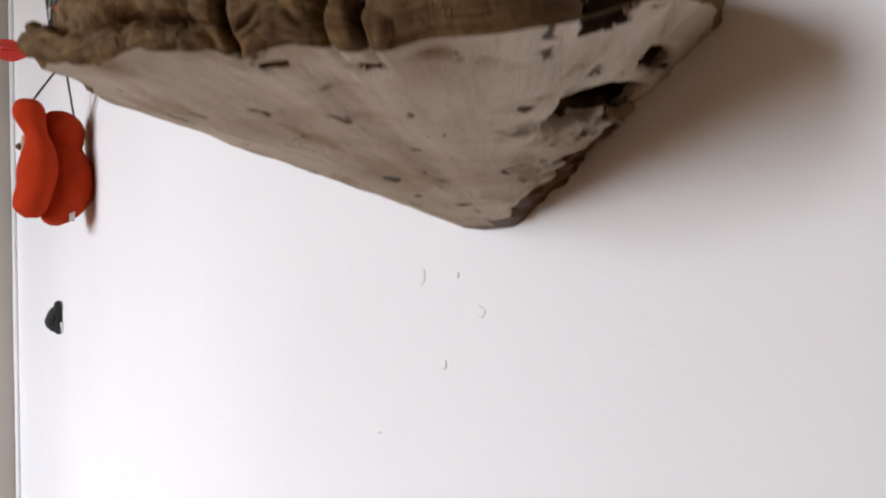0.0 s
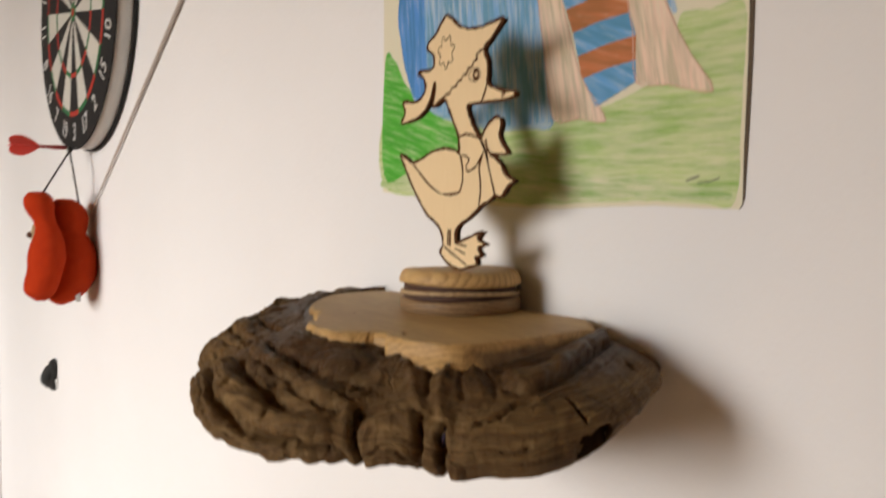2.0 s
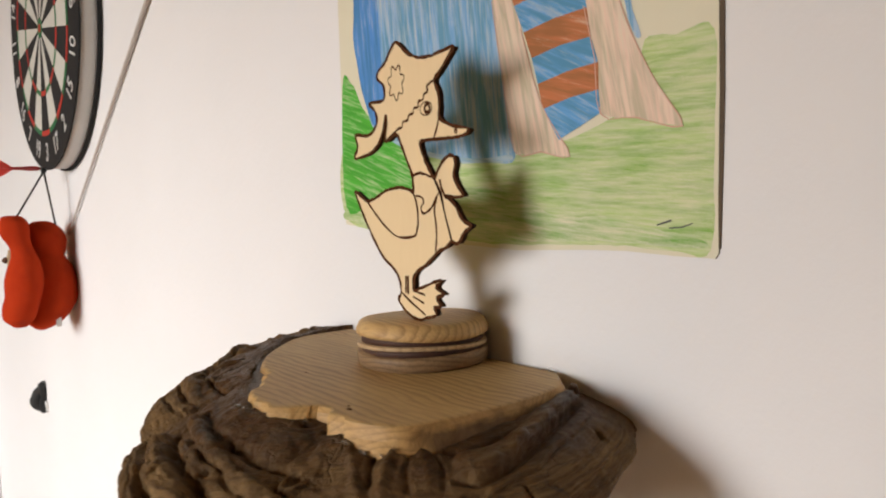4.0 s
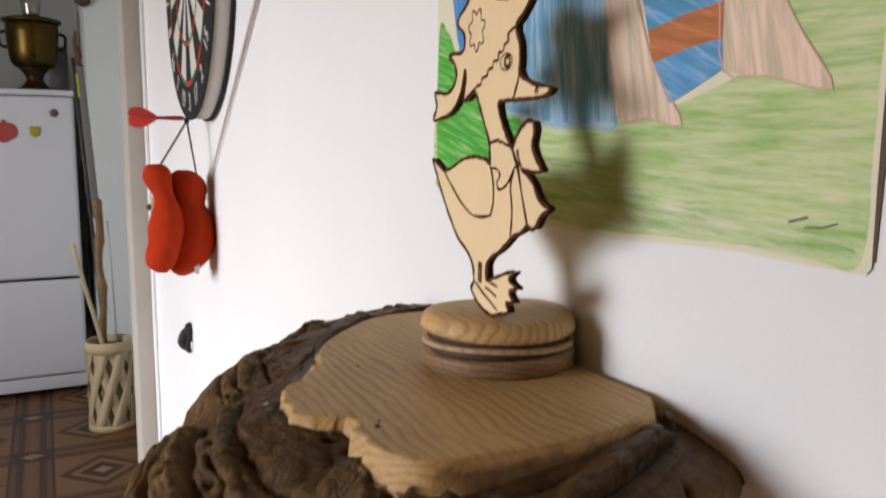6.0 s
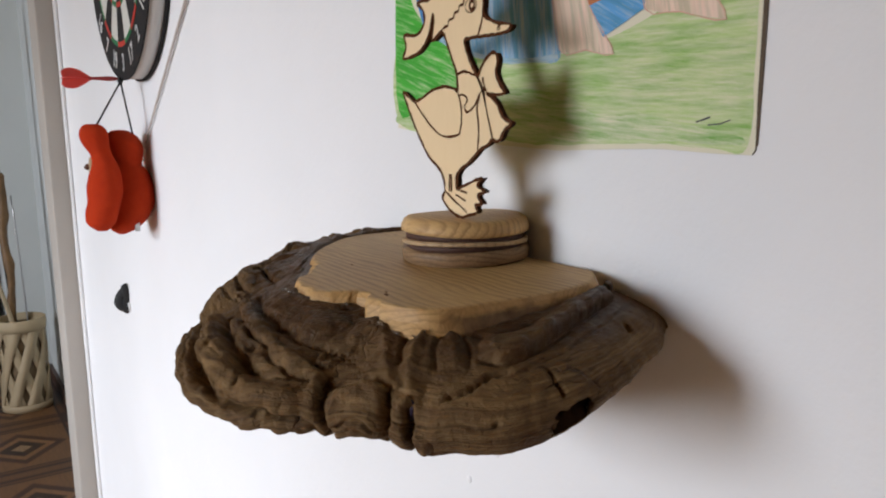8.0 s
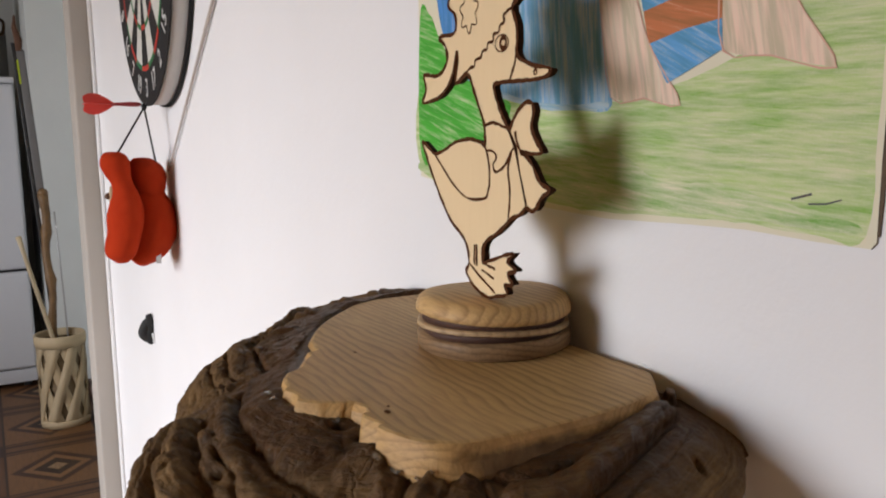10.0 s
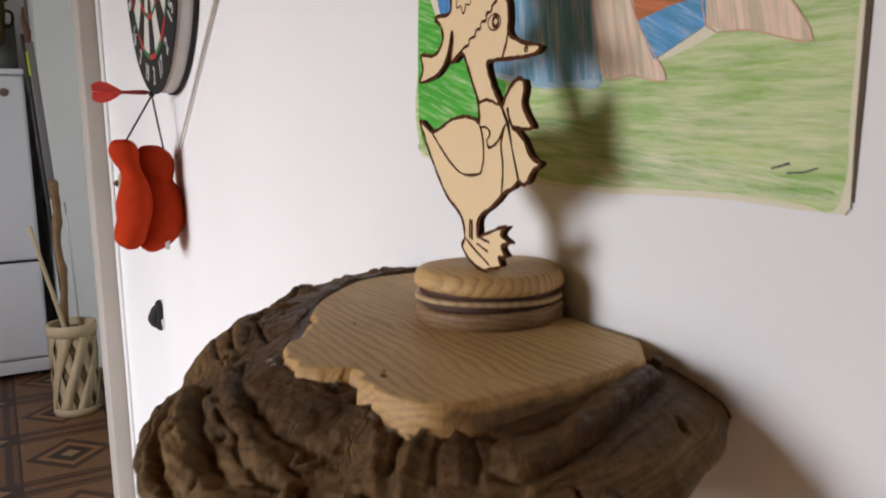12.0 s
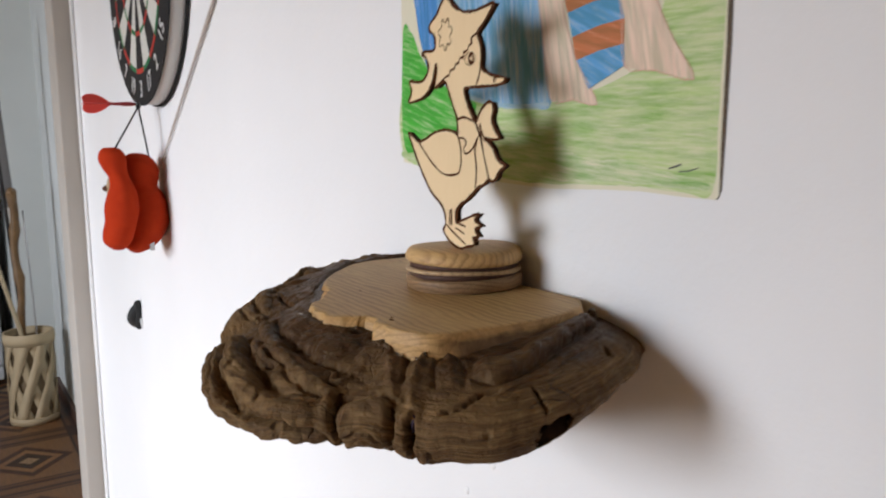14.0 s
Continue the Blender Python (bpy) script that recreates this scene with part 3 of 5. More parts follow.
def fungus():
    na, nt, nf = 760, 210, 46
    top = thing("bracket_fungus", "large brown bracket fungus mounted on the wall as a shelf", "bracket fungus", (CX, 0, 1.1))
    back = Matrix.Translation((-CX, 0, -1.1))
    a = np.linspace(0, 180, na + 1)

    def round_(xs, ys):
        return blur(np.interp(a, xs, ys), 50, 0)[:, None]

    reach, low, thick = round_(ANGLES, REACH), round_(ANGLES, RIM_Z), round_(ANGLES, THICK)
    foot, crest, bulge = round_(FOOT_A, FOOT_R) / reach, round_(FOOT_A, FOOT_Z), round_(FOOT_A, BULGE)
    ring = np.stack([np.cos(np.radians(a)), -np.sin(np.radians(a)), 0 * a], -1)[:, None, :]
    # ragged, scalloped rim
    rough = field(ring * 1.0, 6.0, 1, 3)[:, :1]
    low = low + 0.0026 * field(ring, 9.0, 2, 2)[:, :1] * ease((a[:, None] - 36) / 8)
    for at_, drop, w in ((59, .0020, 1.8), (49.5, .0016, 1.6), (54.5, -.0012, 2.0), (66.5, -.0025, 2.5), (74, .0015, 3.0), (90, -.0015, 3.0)):
        low = low - drop * np.exp(-((a[:, None] - at_) / w) ** 2)
    reach = reach + 0.0035 * rough + 0.0009 * field(ring, 26.0, 3, 2)[:, :1]

    v_top = np.linspace(0.42, 1.0, nt)[None, :]
    lift = np.clip((1 - v_top) / (1 - foot), 0, 1) ** bulge
    z_top = low + thick + (crest - low - thick) * lift
    k = np.linspace(0, 1, nf)[None, 1:]
    z_face = low + thick * (1 - k)
    r = np.concatenate([v_top * reach, reach - 0.002 * k ** 2 + 0.0015 * np.sin(k * math.pi)], 1)
    v = np.concatenate([np.broadcast_to(v_top, (na + 1, nt)), 1 + k * thick / reach], 1)
    p = ring * r[..., None]
    p[..., 2] = np.concatenate([z_top, z_face], 1)
    p = np.concatenate([blur(p[:, :-1], 9, 1), p[:, -1:]], 1)

    plain = p[:, -1].copy() + np.array([CX, 0, 0])
    aa = np.broadcast_to(a[:, None], v.shape)
    wobble = [2.4 * field(p, 70, 5, 2) + 1.1 * field(p, 230, 6, 3), 2.4 * field(p, 70, 7, 2) + 1.1 * field(p, 230, 8, 3)]
    wobble = [w * (1 - 0.6 * ease((42 - aa) / 8)) for w in wobble]
    s = Sculpt(aa, v, wobble, 172.0)
    crust_relief(s)
    out = ease((v - foot + 0.09) / 0.05)
    right = ease((50 - aa) / 14)
    bent = p + 0.004 * np.stack([field(p, 90, n, 2) for n in (31, 32, 33)], -1)
    wrinkles = 0.22 - np.abs(field(bent, 95, 10, 2)) + 0.45 * (0.22 - np.abs(field(bent, 165, 18, 2))) + 0.4 * (0.2 - np.abs(field(bent, 300, 15, 2)))
    lumps = 1.6 * field(p, 55, 9, 2) - 1.6 * wrinkles
    strata = field(np.stack([aa * 0.035, v * 95 + 1.6 * field(p, 60, 11, 2), 0 * v], -1), 1.0, 12, 2)
    strata = strata + 0.45 * field(np.stack([aa * 0.05, v * 240 + 2.4 * field(p, 60, 19, 2), 0 * v], -1), 1.0, 20, 2)
    fine = field(p, 420, 13, 3)
    h = s.h * (1.12 + 0.3 * ease((aa - 58) / 8) + 0.5 * field(p, 120, 14)) + lumps * (1 - 0.55 * right) * (1 - 0.45 * ease((v - 0.93) / 0.05)) + 0.85 * strata * ease((v - 0.86) / 0.06) + 0.26 * fine
    h = h * out * ease(aa / 3) * ease((180 - aa) / 3) * 0.001
    p = p + normals(p) * np.sign(normals(p)[..., 2].mean()) * h[..., None]
    # a square bite out of the rim
    deep = (v - 1) * reach / thick
    torn = aa + 1.6 * field(p, 160, 16, 3)
    bite = ease((torn - 26.6) / 0.6) * ease((31.9 - torn) / 0.9) * ease((v + 0.010 * field(p, 200, 17, 2) - 1.003 - 0.0020 * (aa - 27)) / 0.006) * ease((0.98 - deep) / 0.12)
    p -= ring * (0.020 * bite)[..., None]
    p[..., 0] += CX
    under_slab = v < foot - 0.01
    p[..., 2] = np.where(under_slab, np.minimum(p[..., 2], 1.1352), p[..., 2])
    p[..., 1] = np.minimum(p[..., 1], 0.002)
    p[0, :, 1] = p[-1, :, 1] = 0.002
    # faces inside the bite take the painted shade colour
    cap = part("cap", skin_grid("cap", p, np.stack([aa / 60, v], -1), [CRUST, BITE_SHADE], bite > 0.12), None, top, "brown banded crust with deep folds")
    cap.matrix_parent_inverse = back

    # pale underside, running down to a blunt point on the wall
    nq = 150
    q = np.linspace(0, 1, nq)[None, :, None] ** 1.2
    rim = p[:, -1][:, None, :]
    calm = blur(plain, 60, 0)[:, None, :] - ring * 0.002
    start = rim + (calm - rim) * ease(q / 0.08)
    side = np.cos(np.radians(a))[:, None, None]
    end = np.array([CX - 0.001, 0.002, 1.0512]) + np.concatenate([0.020 * side, -0.004 * np.sqrt(1 - side ** 2), 0.0012 * np.abs(side)], -1)
    p = start + (end - start) * q
    aa, q = np.broadcast_to(a[:, None], p.shape[:2]), np.broadcast_to(q[..., 0], p.shape[:2])
    wobble = [1.4 * field(p, 80, 21, 2) + 0.5 * field(p, 300, 22, 2), 1.4 * field(p, 80, 23, 2) + 0.5 * field(p, 300, 24, 2)]
    s = Sculpt(aa, q, wobble, 172.0)
    s.x = (s.x - s.x.mean(0)) * (1 - q) + s.x.mean(0)
    mid = 90.0

    def at(deg, w):
        return mid + (deg - mid) * (1 - w)

    # slits, eyes and torn pockets
    for deg, w, wa, wv, d in ((76, .055, 7, .9, 2.6), (86, .14, 6, 1.2, 2.2), (100, .16, 3, 1.4, 1.6), (64, .035, 4, .8, 1.6), (71.5, .25, 2.2, 1.0, 1.4), (66.5, .60, 1.8, 1.2, 1.4), (39, .38, 1.8, 1.2, 1.6),
                              (43.5, .035, 4.5, 1.8, 2.4), (39, .065, 4, 3, 1.4), (59, .050, 7, 2.4, 5.0), (49.5, .060, 5, 2.6, 5.0), (65.5, .02, 3, 2.4, 3.5), (96, .02, 3.2, 2.2, 2.0)):
        s.pit(at(deg, w), w, wa, wv, d)
    pores = 1.3 * field(p, 38, 25, 3) + 0.35 * field(p, 210, 26, 3)
    h = (s.h + pores * ease(q * 8)) * 0.001 * ease((1 - q) / 0.05)
    n = normals(p)
    p = p - n * np.sign(n[..., 2].mean()) * h[..., None]
    # hollows eaten into the flank beside the wall
    def hollow(a0, wa, q0, wq):
        edge = 0.45 * field(p, 90, 27, 2)
        return np.exp(-(np.abs(aa - a0) / wa) ** 4 - (np.abs(q - q0) / wq) ** 4 * (1 + edge))

    big, small = hollow(17, 11.5, .335, .060), hollow(13, 5, .165, .032)
    bulk = np.sin(math.pi * q)
    p += np.array([-0.026, 0.010, 0.018]) * big[..., None] + np.array([-0.013, 0.004, 0.008]) * small[..., None]
    p[..., 0] += 0.011 * field(p, 75, 28, 3) * bulk * ease((50 - aa) / 20)
    p[..., 1] = np.minimum(p[..., 1], 0.002)
    p[0, :, 1] = p[-1, :, 1] = 0.002
    ragged = 0.010 * field(p, 55, 29, 3)
    # brown inside of hollows and pits, which also stands in for their shade
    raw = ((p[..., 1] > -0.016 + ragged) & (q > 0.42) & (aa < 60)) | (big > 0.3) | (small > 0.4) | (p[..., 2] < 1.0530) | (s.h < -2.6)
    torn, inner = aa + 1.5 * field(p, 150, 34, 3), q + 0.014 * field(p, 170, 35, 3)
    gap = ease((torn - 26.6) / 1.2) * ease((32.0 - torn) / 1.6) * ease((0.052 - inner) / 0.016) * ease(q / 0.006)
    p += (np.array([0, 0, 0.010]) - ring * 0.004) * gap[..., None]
    # the bite's lower side is painted dark as well
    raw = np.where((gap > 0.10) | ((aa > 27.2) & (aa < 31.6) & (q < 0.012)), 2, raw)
    under = part("underside", skin_grid("underside", p, np.stack([aa / 60, q], -1), [PORES, CRUST_RAW, BITE_SHADE], raw), None, top, "pale grey-beige pore surface with pits")
    under.matrix_parent_inverse = back
    return top


fungus()

# ---------------------------------------------------------------- the pine slab
SLAB_TOP = 1.138
SLAB_LINE = [(-.232, -.003), (-.231, -.040), (-.213, -.064), (-.188, -.086), (-.160, -.102), (-.147, -.107), (-.126, -.122), (-.106, -.131), (-.093, -.133), (-.084, -.1285), (-.0795, -.121),
             (-.0785, -.114), (-.072, -.1145), (-.062, -.119), (-.048, -.119), (-.034, -.114), (-.026, -.104), (-.0235, -.090), (-.0225, -.060), (-.025, -.035), (-.032, -.018), (-.047, -.004)]


def slab():
    line = curve_through([(x, y, 0) for x, y in SLAB_LINE], 9)
    chips = []
    for p in line:
        rough = 2.0 if (-0.17 < p.x < -0.05 and p.y < -0.09) else 0.15
        n = noise.noise(p * 130) * 0.0024 + noise.noise(p * 420) * 0.0011
        chips.append(p + Vector((n, n * 0.8, 0)) * rough)
    mid = Vector((-0.125, -0.05, 0))
    top = thing("wood_slab", "pale pine slab with chipped front edge, glued on a bracket fungus", "wooden slab", (mid.x, mid.y, SLAB_TOP))

    def ring(grow, z, k):
        out = []
        for p in chips:
            d = (p - mid)
            n = 1 + 0.012 * noise.noise(p * 95 + Vector((0, 0, k * 1.7))) * (k > 0)
            q = mid + d * (1 + grow / max(d.length, 0.02)) * 1.0
            q = mid + (q - mid) * n
            out.append(Vector((q.x, min(q.y, -0.0015), z)))
        return out

    rows = [(-0.0016, SLAB_TOP, 0), (-0.0004, SLAB_TOP - 0.0005, 0), (0.0008, SLAB_TOP - 0.0025, 1), (0.0018, SLAB_TOP - 0.006, 1), (0.0032, SLAB_TOP - 0.010, 2), (0.0042, SLAB_TOP - 0.0145, 3), (0.005, SLAB_TOP - 0.020, 4)]
    bm = rings([ring(*r) for r in rows], caps=(False, True))
    bm.verts.ensure_lookup_table()
    lid = bm.faces.new([bm.verts[i] for i in range(len(chips))])
    lid.normal_update()
    bmesh.ops.triangulate(bm, faces=[lid])
    bm.normal_update()
    for f in bm.faces:
        f.material_index = 0 if abs(f.normal.z) > 0.8 and f.calc_center_median().z > SLAB_TOP - 0.0004 else 1
    ob = part("board", bm, [SLAB, SLAB_EDGE], top)
    ob.data.shade_flat()
    ob.matrix_parent_inverse = Matrix.Translation((-mid.x, -mid.y, -SLAB_TOP))
    for x, y, r in ((-.0615, -.1110, .0013), (-.0660, -.1085, .0007), (-.1350, -.0900, .0008)):
        bm = lathe([(r * .3, 0.0), (r, 0.0001), (r * .8, 0.00035), (r * .2, 0.0004)], 12, m=Matrix.Translation((x - mid.x, y - mid.y, 0)) @ Matrix.Diagonal((1.3, 0.8, 1, 1)))
        part("knot", bm, INK, top, "small dark knot")
    return top


slab()

# beads and smears of dried glue along the slab's front, lying on the crust
_cap = next(o for o in bpy.data.objects if o.name == "cap").data
_skin = np.array([tuple(v.co) for v in _cap.vertices])
for _x, _y, _r, _long in ((-.0455, -.1225, .0012, 2.2), (-.0385, -.1200, .0014, 1.8), (-.031, -.1160, .0011, 2.0), (-.0285, -.1125, .0009, 1.5), (-.111, -.1365, .0013, 2.4), (-.103, -.1375, .0010, 2.0), (-.0765, -.1225, .0011, 1.8)):
    _near = np.argsort((_skin[:, 0] - _x) ** 2 + (_skin[:, 1] - _y) ** 2)[:6]
    _rest = float(_skin[_near, 2].max())
    _bm = bmesh.new()
    bmesh.ops.create_icosphere(_bm, subdivisions=3, radius=1, matrix=Matrix.Translation((_x, _y, _rest + _r * 0.1)) @ Matrix.Diagonal((_r * _long, _r, _r * 0.4, 1)))
    for _v in _bm.verts:
        _v.co += 0.0010 * noise.noise_vector(_v.co * 420)
    tagged(new("glue_bead", link_mesh("glue_bead", _bm, GLUE)), "clear bead of dried glue beside the slab", "glue", "glue beads along the slab")

# a violet lump added for the purple sheen in the deepest cleft of the rim
VIOLET_SHEEN = speckled("violet_sheen", (0.030, 0.020, 0.045), (0.060, 0.045, 0.085), 160, 0.15, 0.2)
_spot = _skin[np.argmin(((_skin - np.array([-0.0095, -0.1275, 1.1065])) ** 2).sum(1))]
_bm = bmesh.new()
bmesh.ops.create_icosphere(_bm, subdivisions=3, radius=1, matrix=Matrix.Translation(_spot) @ Matrix.Rotation(radians(42), 4, "Z") @ Matrix.Diagonal((0.0013, 0.0022, 0.0048, 1)))
for _v in _bm.verts:
    _v.co += 0.0012 * noise.noise_vector(_v.co * 300)
tagged(new("sheen_lump", link_mesh("sheen_lump", _bm, VIOLET_SHEEN)), "glossy dark violet lump standing for a sheen in the fungus rim", "resin")

# ---------------------------------------------------------------- the round stand
stand = thing("round_stand", "layered round pine stand with dark grooves on the slab", "wooden stand", (-0.1175, -0.0305, SLAB_TOP))


def wobble_disc(rows, k):
    loops = []
    for r, z in rows:
        loops.append([Vector((math.cos(a), math.sin(a), 0)) * (r * 1.03 + 0.0006 * noise.noise(Vector((2 * math.cos(a), 2 * math.sin(a), k)))) + Vector((0, 0, z + 0.0006 * math.sin(a * 2 + k)))
                      for a in (math.tau * i / 72 for i in range(72))])
    return rings(loops)


part("bottom_layer", wobble_disc([(.0315, 0), (.0326, .001), (.033, .006), (.0325, .0075)], 1), DISC_LOW, stand, "brown stained lower layer")
part("groove", wobble_disc([(.0305, .0070), (.0305, .0105)], 2), DISC_DARK, stand, "dark brown groove")
part("middle_layer", wobble_disc([(.0320, .0100), (.0328, .0104), (.0326, .0118), (.0316, .0122)], 3), DISC_LIGHT, stand, "thin pale middle layer")
part("groove", wobble_disc([(.0306, .0118), (.0306, .0158)], 4), DISC_DARK, stand, "dark brown groove")
part("top_layer", wobble_disc([(.0323, .0152), (.0333, .0159), (.0333, .0180), (.0318, .0213), (.0298, .0228), (.027, .0232)], 5), DISC_TOP, stand, "pale pine top with rounded edge")

# ---------------------------------------------------------------- the plywood goose (one plain cut-out)
HEAD = [(-8, 139.5), (0, 133.3), (8, 129.6), (18, 128.3), (29, 129.4), (37, 130), (31, 124.5), (26, 120), (22, 116.5), (24.5, 111), (25.3, 105), (25, 99.5),
        (28, 96.5), (37, 93.5), (45, 92.2), (46, 90.8), (42, 89), (34, 88.6), (23, 88.6), (11, 88.8), (9.6, 86), (13, 79), (18.2, 72)]
BREAST = [(20.5, 70), (24, 75.5), (29, 79.5), (34, 80.5), (36, 77), (34.6, 71), (37.5, 66), (41, 61.5), (34, 61), (27.5, 62), (34, 58), (40, 50.3), (46, 47.7), (41, 44.5), (36.5, 39.2), (31, 40.2),
          (28, 37.4), (22, 35.4), (18, 32.5), (11, 28), (3.5, 24), (1.4, 21), (1.2, 16.6)]
FOOT = [(1.4, 14.6), (11, 17.8), (18, 20), (23, 21.2), (19, 17.2), (25, 14.4), (19, 12.4), (22.5, 8.4), (17, 7.4), (18.5, 3.8), (10, 1.4), (5, 0.2), (-2, 1.4), (-8, 4.4), (-12.5, 8.6), (-10.6, 12.4), (-10.8, 18)]
BACK = [(-14, 23), (-18, 26), (-26, 31), (-32, 37.5), (-39, 46.5), (-45, 55.5), (-51, 65.5), (-45, 63), (-39, 60), (-30, 62), (-21, 65.3), (-11, 66.8), (-2, 65.6), (2.6, 64), (2.6, 69), (1.6, 74), (-2, 80.5), (-6.5, 88.5), (-10.5, 94)]
BONNET = [(-20, 90.5), (-18.3, 100), (-19.3, 104), (-23, 94.5), (-29.5, 88), (-39, 84.6), (-50, 83.6), (-46.5, 90), (-48.5, 96), (-40, 95.2), (-33, 95.8), (-27.5, 100.5), (-28.5, 107), (-34, 111.6),
          (-21, 112), (-20, 119), (-25.5, 123.5), (-24, 127.5), (-18, 131), (-13.5, 136)]
LINES = [[(-39, 60), (-31, 53), (-23, 47), (-12, 41.5), (2, 42), (5.4, 46), (6.2, 53), (5, 59), (2.6, 64)], [(2, 72), (8, 73.2), (13, 72.4), (18.2, 71)],
         [(3, 62), (9, 61.5), (11, 59), (8.5, 56), (11, 53.5), (17, 56), (21, 61), (23, 63)], [(22, 61.5), (19.4, 55), (20.6, 45), (19.6, 35)], [(24, 69.5), (25.5, 65), (27.5, 62)],
         [(25, 99.5), (23.4, 94.5), (20, 88.7)], [(-10, 13), (-3, 9), (10, 3)]]
SEAMS = [[(0, 11.4), (9, 9)], [(2, 14.4), (10, 13)], [(-3.6, 22), (-4.2, 17), (-3.8, 12.5)], [(-5.6, 21.6), (-6, 13)], [(0.4, 21), (0.2, 15)],
         [(22, 116.5), (16.5, 115), (16.5, 112), (13.6, 111), (13, 108.6), (9.4, 108), (9, 105.6), (5.4, 105), (4.6, 102.8), (1, 102.2), (0, 99.8), (-4, 99.2), (-5.4, 96.8), (-10, 95.6), (-20, 90.6)]]


def goose():
    m = Matrix.Translation((-0.110, -0.0412, SLAB_TOP + 0.0235))

    def flat(u, v, w):
        return m @ Vector((u / 1000, w / 1000, v / 1000))

    outline = HEAD + BREAST + FOOT + BACK + BONNET
    soft = [p + 0.45 * noise.noise_vector(p * 0.42) for p in curve_through([(u, v, 0) for u, v in outline], 4, True)]
    pts = [(p.x, p.y) for p in soft]
    bm = plate(pts, 3.2, flat)
    strip([*pts, pts[0]], 2.2, flat, -0.12, bm, 2)
    for line in LINES + SEAMS:
        strip([(p.x, p.y) for p in (q + 0.4 * noise.noise_vector(q * 0.45) for q in curve_through([(u, v, 0) for u, v in line], 4))], 1.6, flat, -0.15, bm, 2)
    strip([(31.5, 41), (27, 54), (24.5, 63), (20, 70)], 2.2, flat, -0.14, bm, 1)
    ring = [(15 + 4.6 * math.cos(a), 104 + 3.2 * math.sin(a)) for a in (math.tau * i / 20 for i in range(21))]
    strip(ring, 0.9, flat, -0.15, bm, 2)
    strip([(16 + 2.0 * math.cos(a), 104 + 2.0 * math.sin(a)) for a in (math.tau * i / 14 for i in range(15))], 2.0, flat, -0.16, bm, 2)
    strip([(37 + 0.9 * math.cos(a), 91.2 + 0.9 * math.sin(a)) for a in (math.tau * i / 10 for i in range(11))], 1.2, flat, -0.15, bm, 2)
    petals = [(-9 + (7.6 + 1.5 * math.sin(7 * a)) * 0.8 * math.cos(a), 119.5 + (7.6 + 1.5 * math.sin(7 * a)) * math.sin(a)) for a in (math.tau * i / 70 for i in range(71))]
    strip(petals, 0.9, flat, -0.15, bm, 2)
    me = bpy.data.meshes.new("goose_cutout")
    bm.to_mesh(me)
    bm.free()
    for mt in (PLY, BURNT, INK):
        me.materials.append(mt)
    return tagged(new("goose_cutout", me), "pale plywood goose cut-out with burnt outlines on a round stand", "wooden figure")


goose()


# ---------------------------------------------------------------- the crayon drawing
def pencil(name, colour, turn, cover, stretch=14, soft=0.125):
    """Pencil strokes over cream paper; turn 0: upright strokes."""
    m = material(name, 0.75)
    long = noise_of(m, coords(m, (760, 760, 600 / stretch), (0, turn, 0)), 1.0, 4, 0.65, 0.4)
    mid = noise_of(m, coords(m, (260, 260, 24), (0, turn + 4, 0), shift=(3, 1, 2)), 1.0, 3, 0.6, 0.3)
    broad = noise_of(m, coords(m), 26, 3)
    tooth = noise_of(m, coords(m), 1500, 2)
    f = calc(m, "ADD", calc(m, "MULTIPLY", long, 0.42), calc(m, "ADD", calc(m, "MULTIPLY", mid, 0.33), calc(m, "ADD", calc(m, "MULTIPLY", broad, 0.15), calc(m, "MULTIPLY", tooth, 0.10))))
    f = ramp(m, f, grey(cover - soft, cover + soft))
    deep = (colour[0] * 0.66, colour[1] * 0.78, colour[2] * 0.68)
    return finish(m, mix(m, f, mix(m, ramp(m, mid, grey(0.4, 0.6)), deep, colour), (0.72, 0.67, 0.495)), tooth, 0.1, 0.0002)


PAPER = speckled("cream_paper", (0.75, 0.70, 0.54), (0.68, 0.63, 0.46), 12, 0.8, 0.1, 0.0003)
PAPER_EDGE = speckled("dark_sheet_edge", (0.06, 0.04, 0.022), (0.13, 0.085, 0.05), 60, 0.8)
GRASS = pencil("grass_pencil", (0.33, 0.55, 0.11), 86, 0.525, 9, 0.165)
GRASS_LOW = pencil("low_grass_pencil", (0.19, 0.47, 0.05), 84, 0.49, 9, 0.15)
HILL = pencil("green_pencil", (0.05, 0.43, 0.03), 72, 0.62)
BLUE = pencil("blue_pencil", (0.17, 0.40, 0.68), 3, 0.60)
BLUE_DEEP = pencil("deep_blue_pencil", (0.06, 0.26, 0.62), 2, 0.66)
BLUE_STEP = pencil("blue_step_pencil", (0.10, 0.34, 0.64), 60, 0.62)
ORANGE = pencil("orange_pencil", (0.56, 0.17, 0.06), 70, 0.66)
PINK = pencil("pink_brown_pencil", (0.83, 0.58, 0.46), 8, 0.60)
GRAPHITE = speckled("graphite", (0.05, 0.05, 0.05), (0.1, 0.1, 0.1), 200, 0.6)

drawing = thing("drawing", "child's crayon drawing of a ladder, water and grass on cream paper", "drawing", (-0.10, 0, 1.2))


def sheet(x, y, w):
    return Vector((x / 1000 + 0.10, -0.0008 - w, y / 1000))


def region(name, pts, mat, layer, label="", per=5, wob=0.9):
    line = curve_through([(x, y, 0) for x, y in pts], per, True)
    bm = bmesh.new()
    vs = [bm.verts.new(sheet(p.x + wob * noise.noise(p * 0.21), p.y + wob * noise.noise(p * 0.23 + Vector((5, 5, 5))), 0.00003 * layer)) for p in line]
    f = bm.faces.new(vs)
    f.normal_update()
    bmesh.ops.triangulate(bm, faces=[f])
    return part(name, bm, mat, drawing, label, smooth=False)


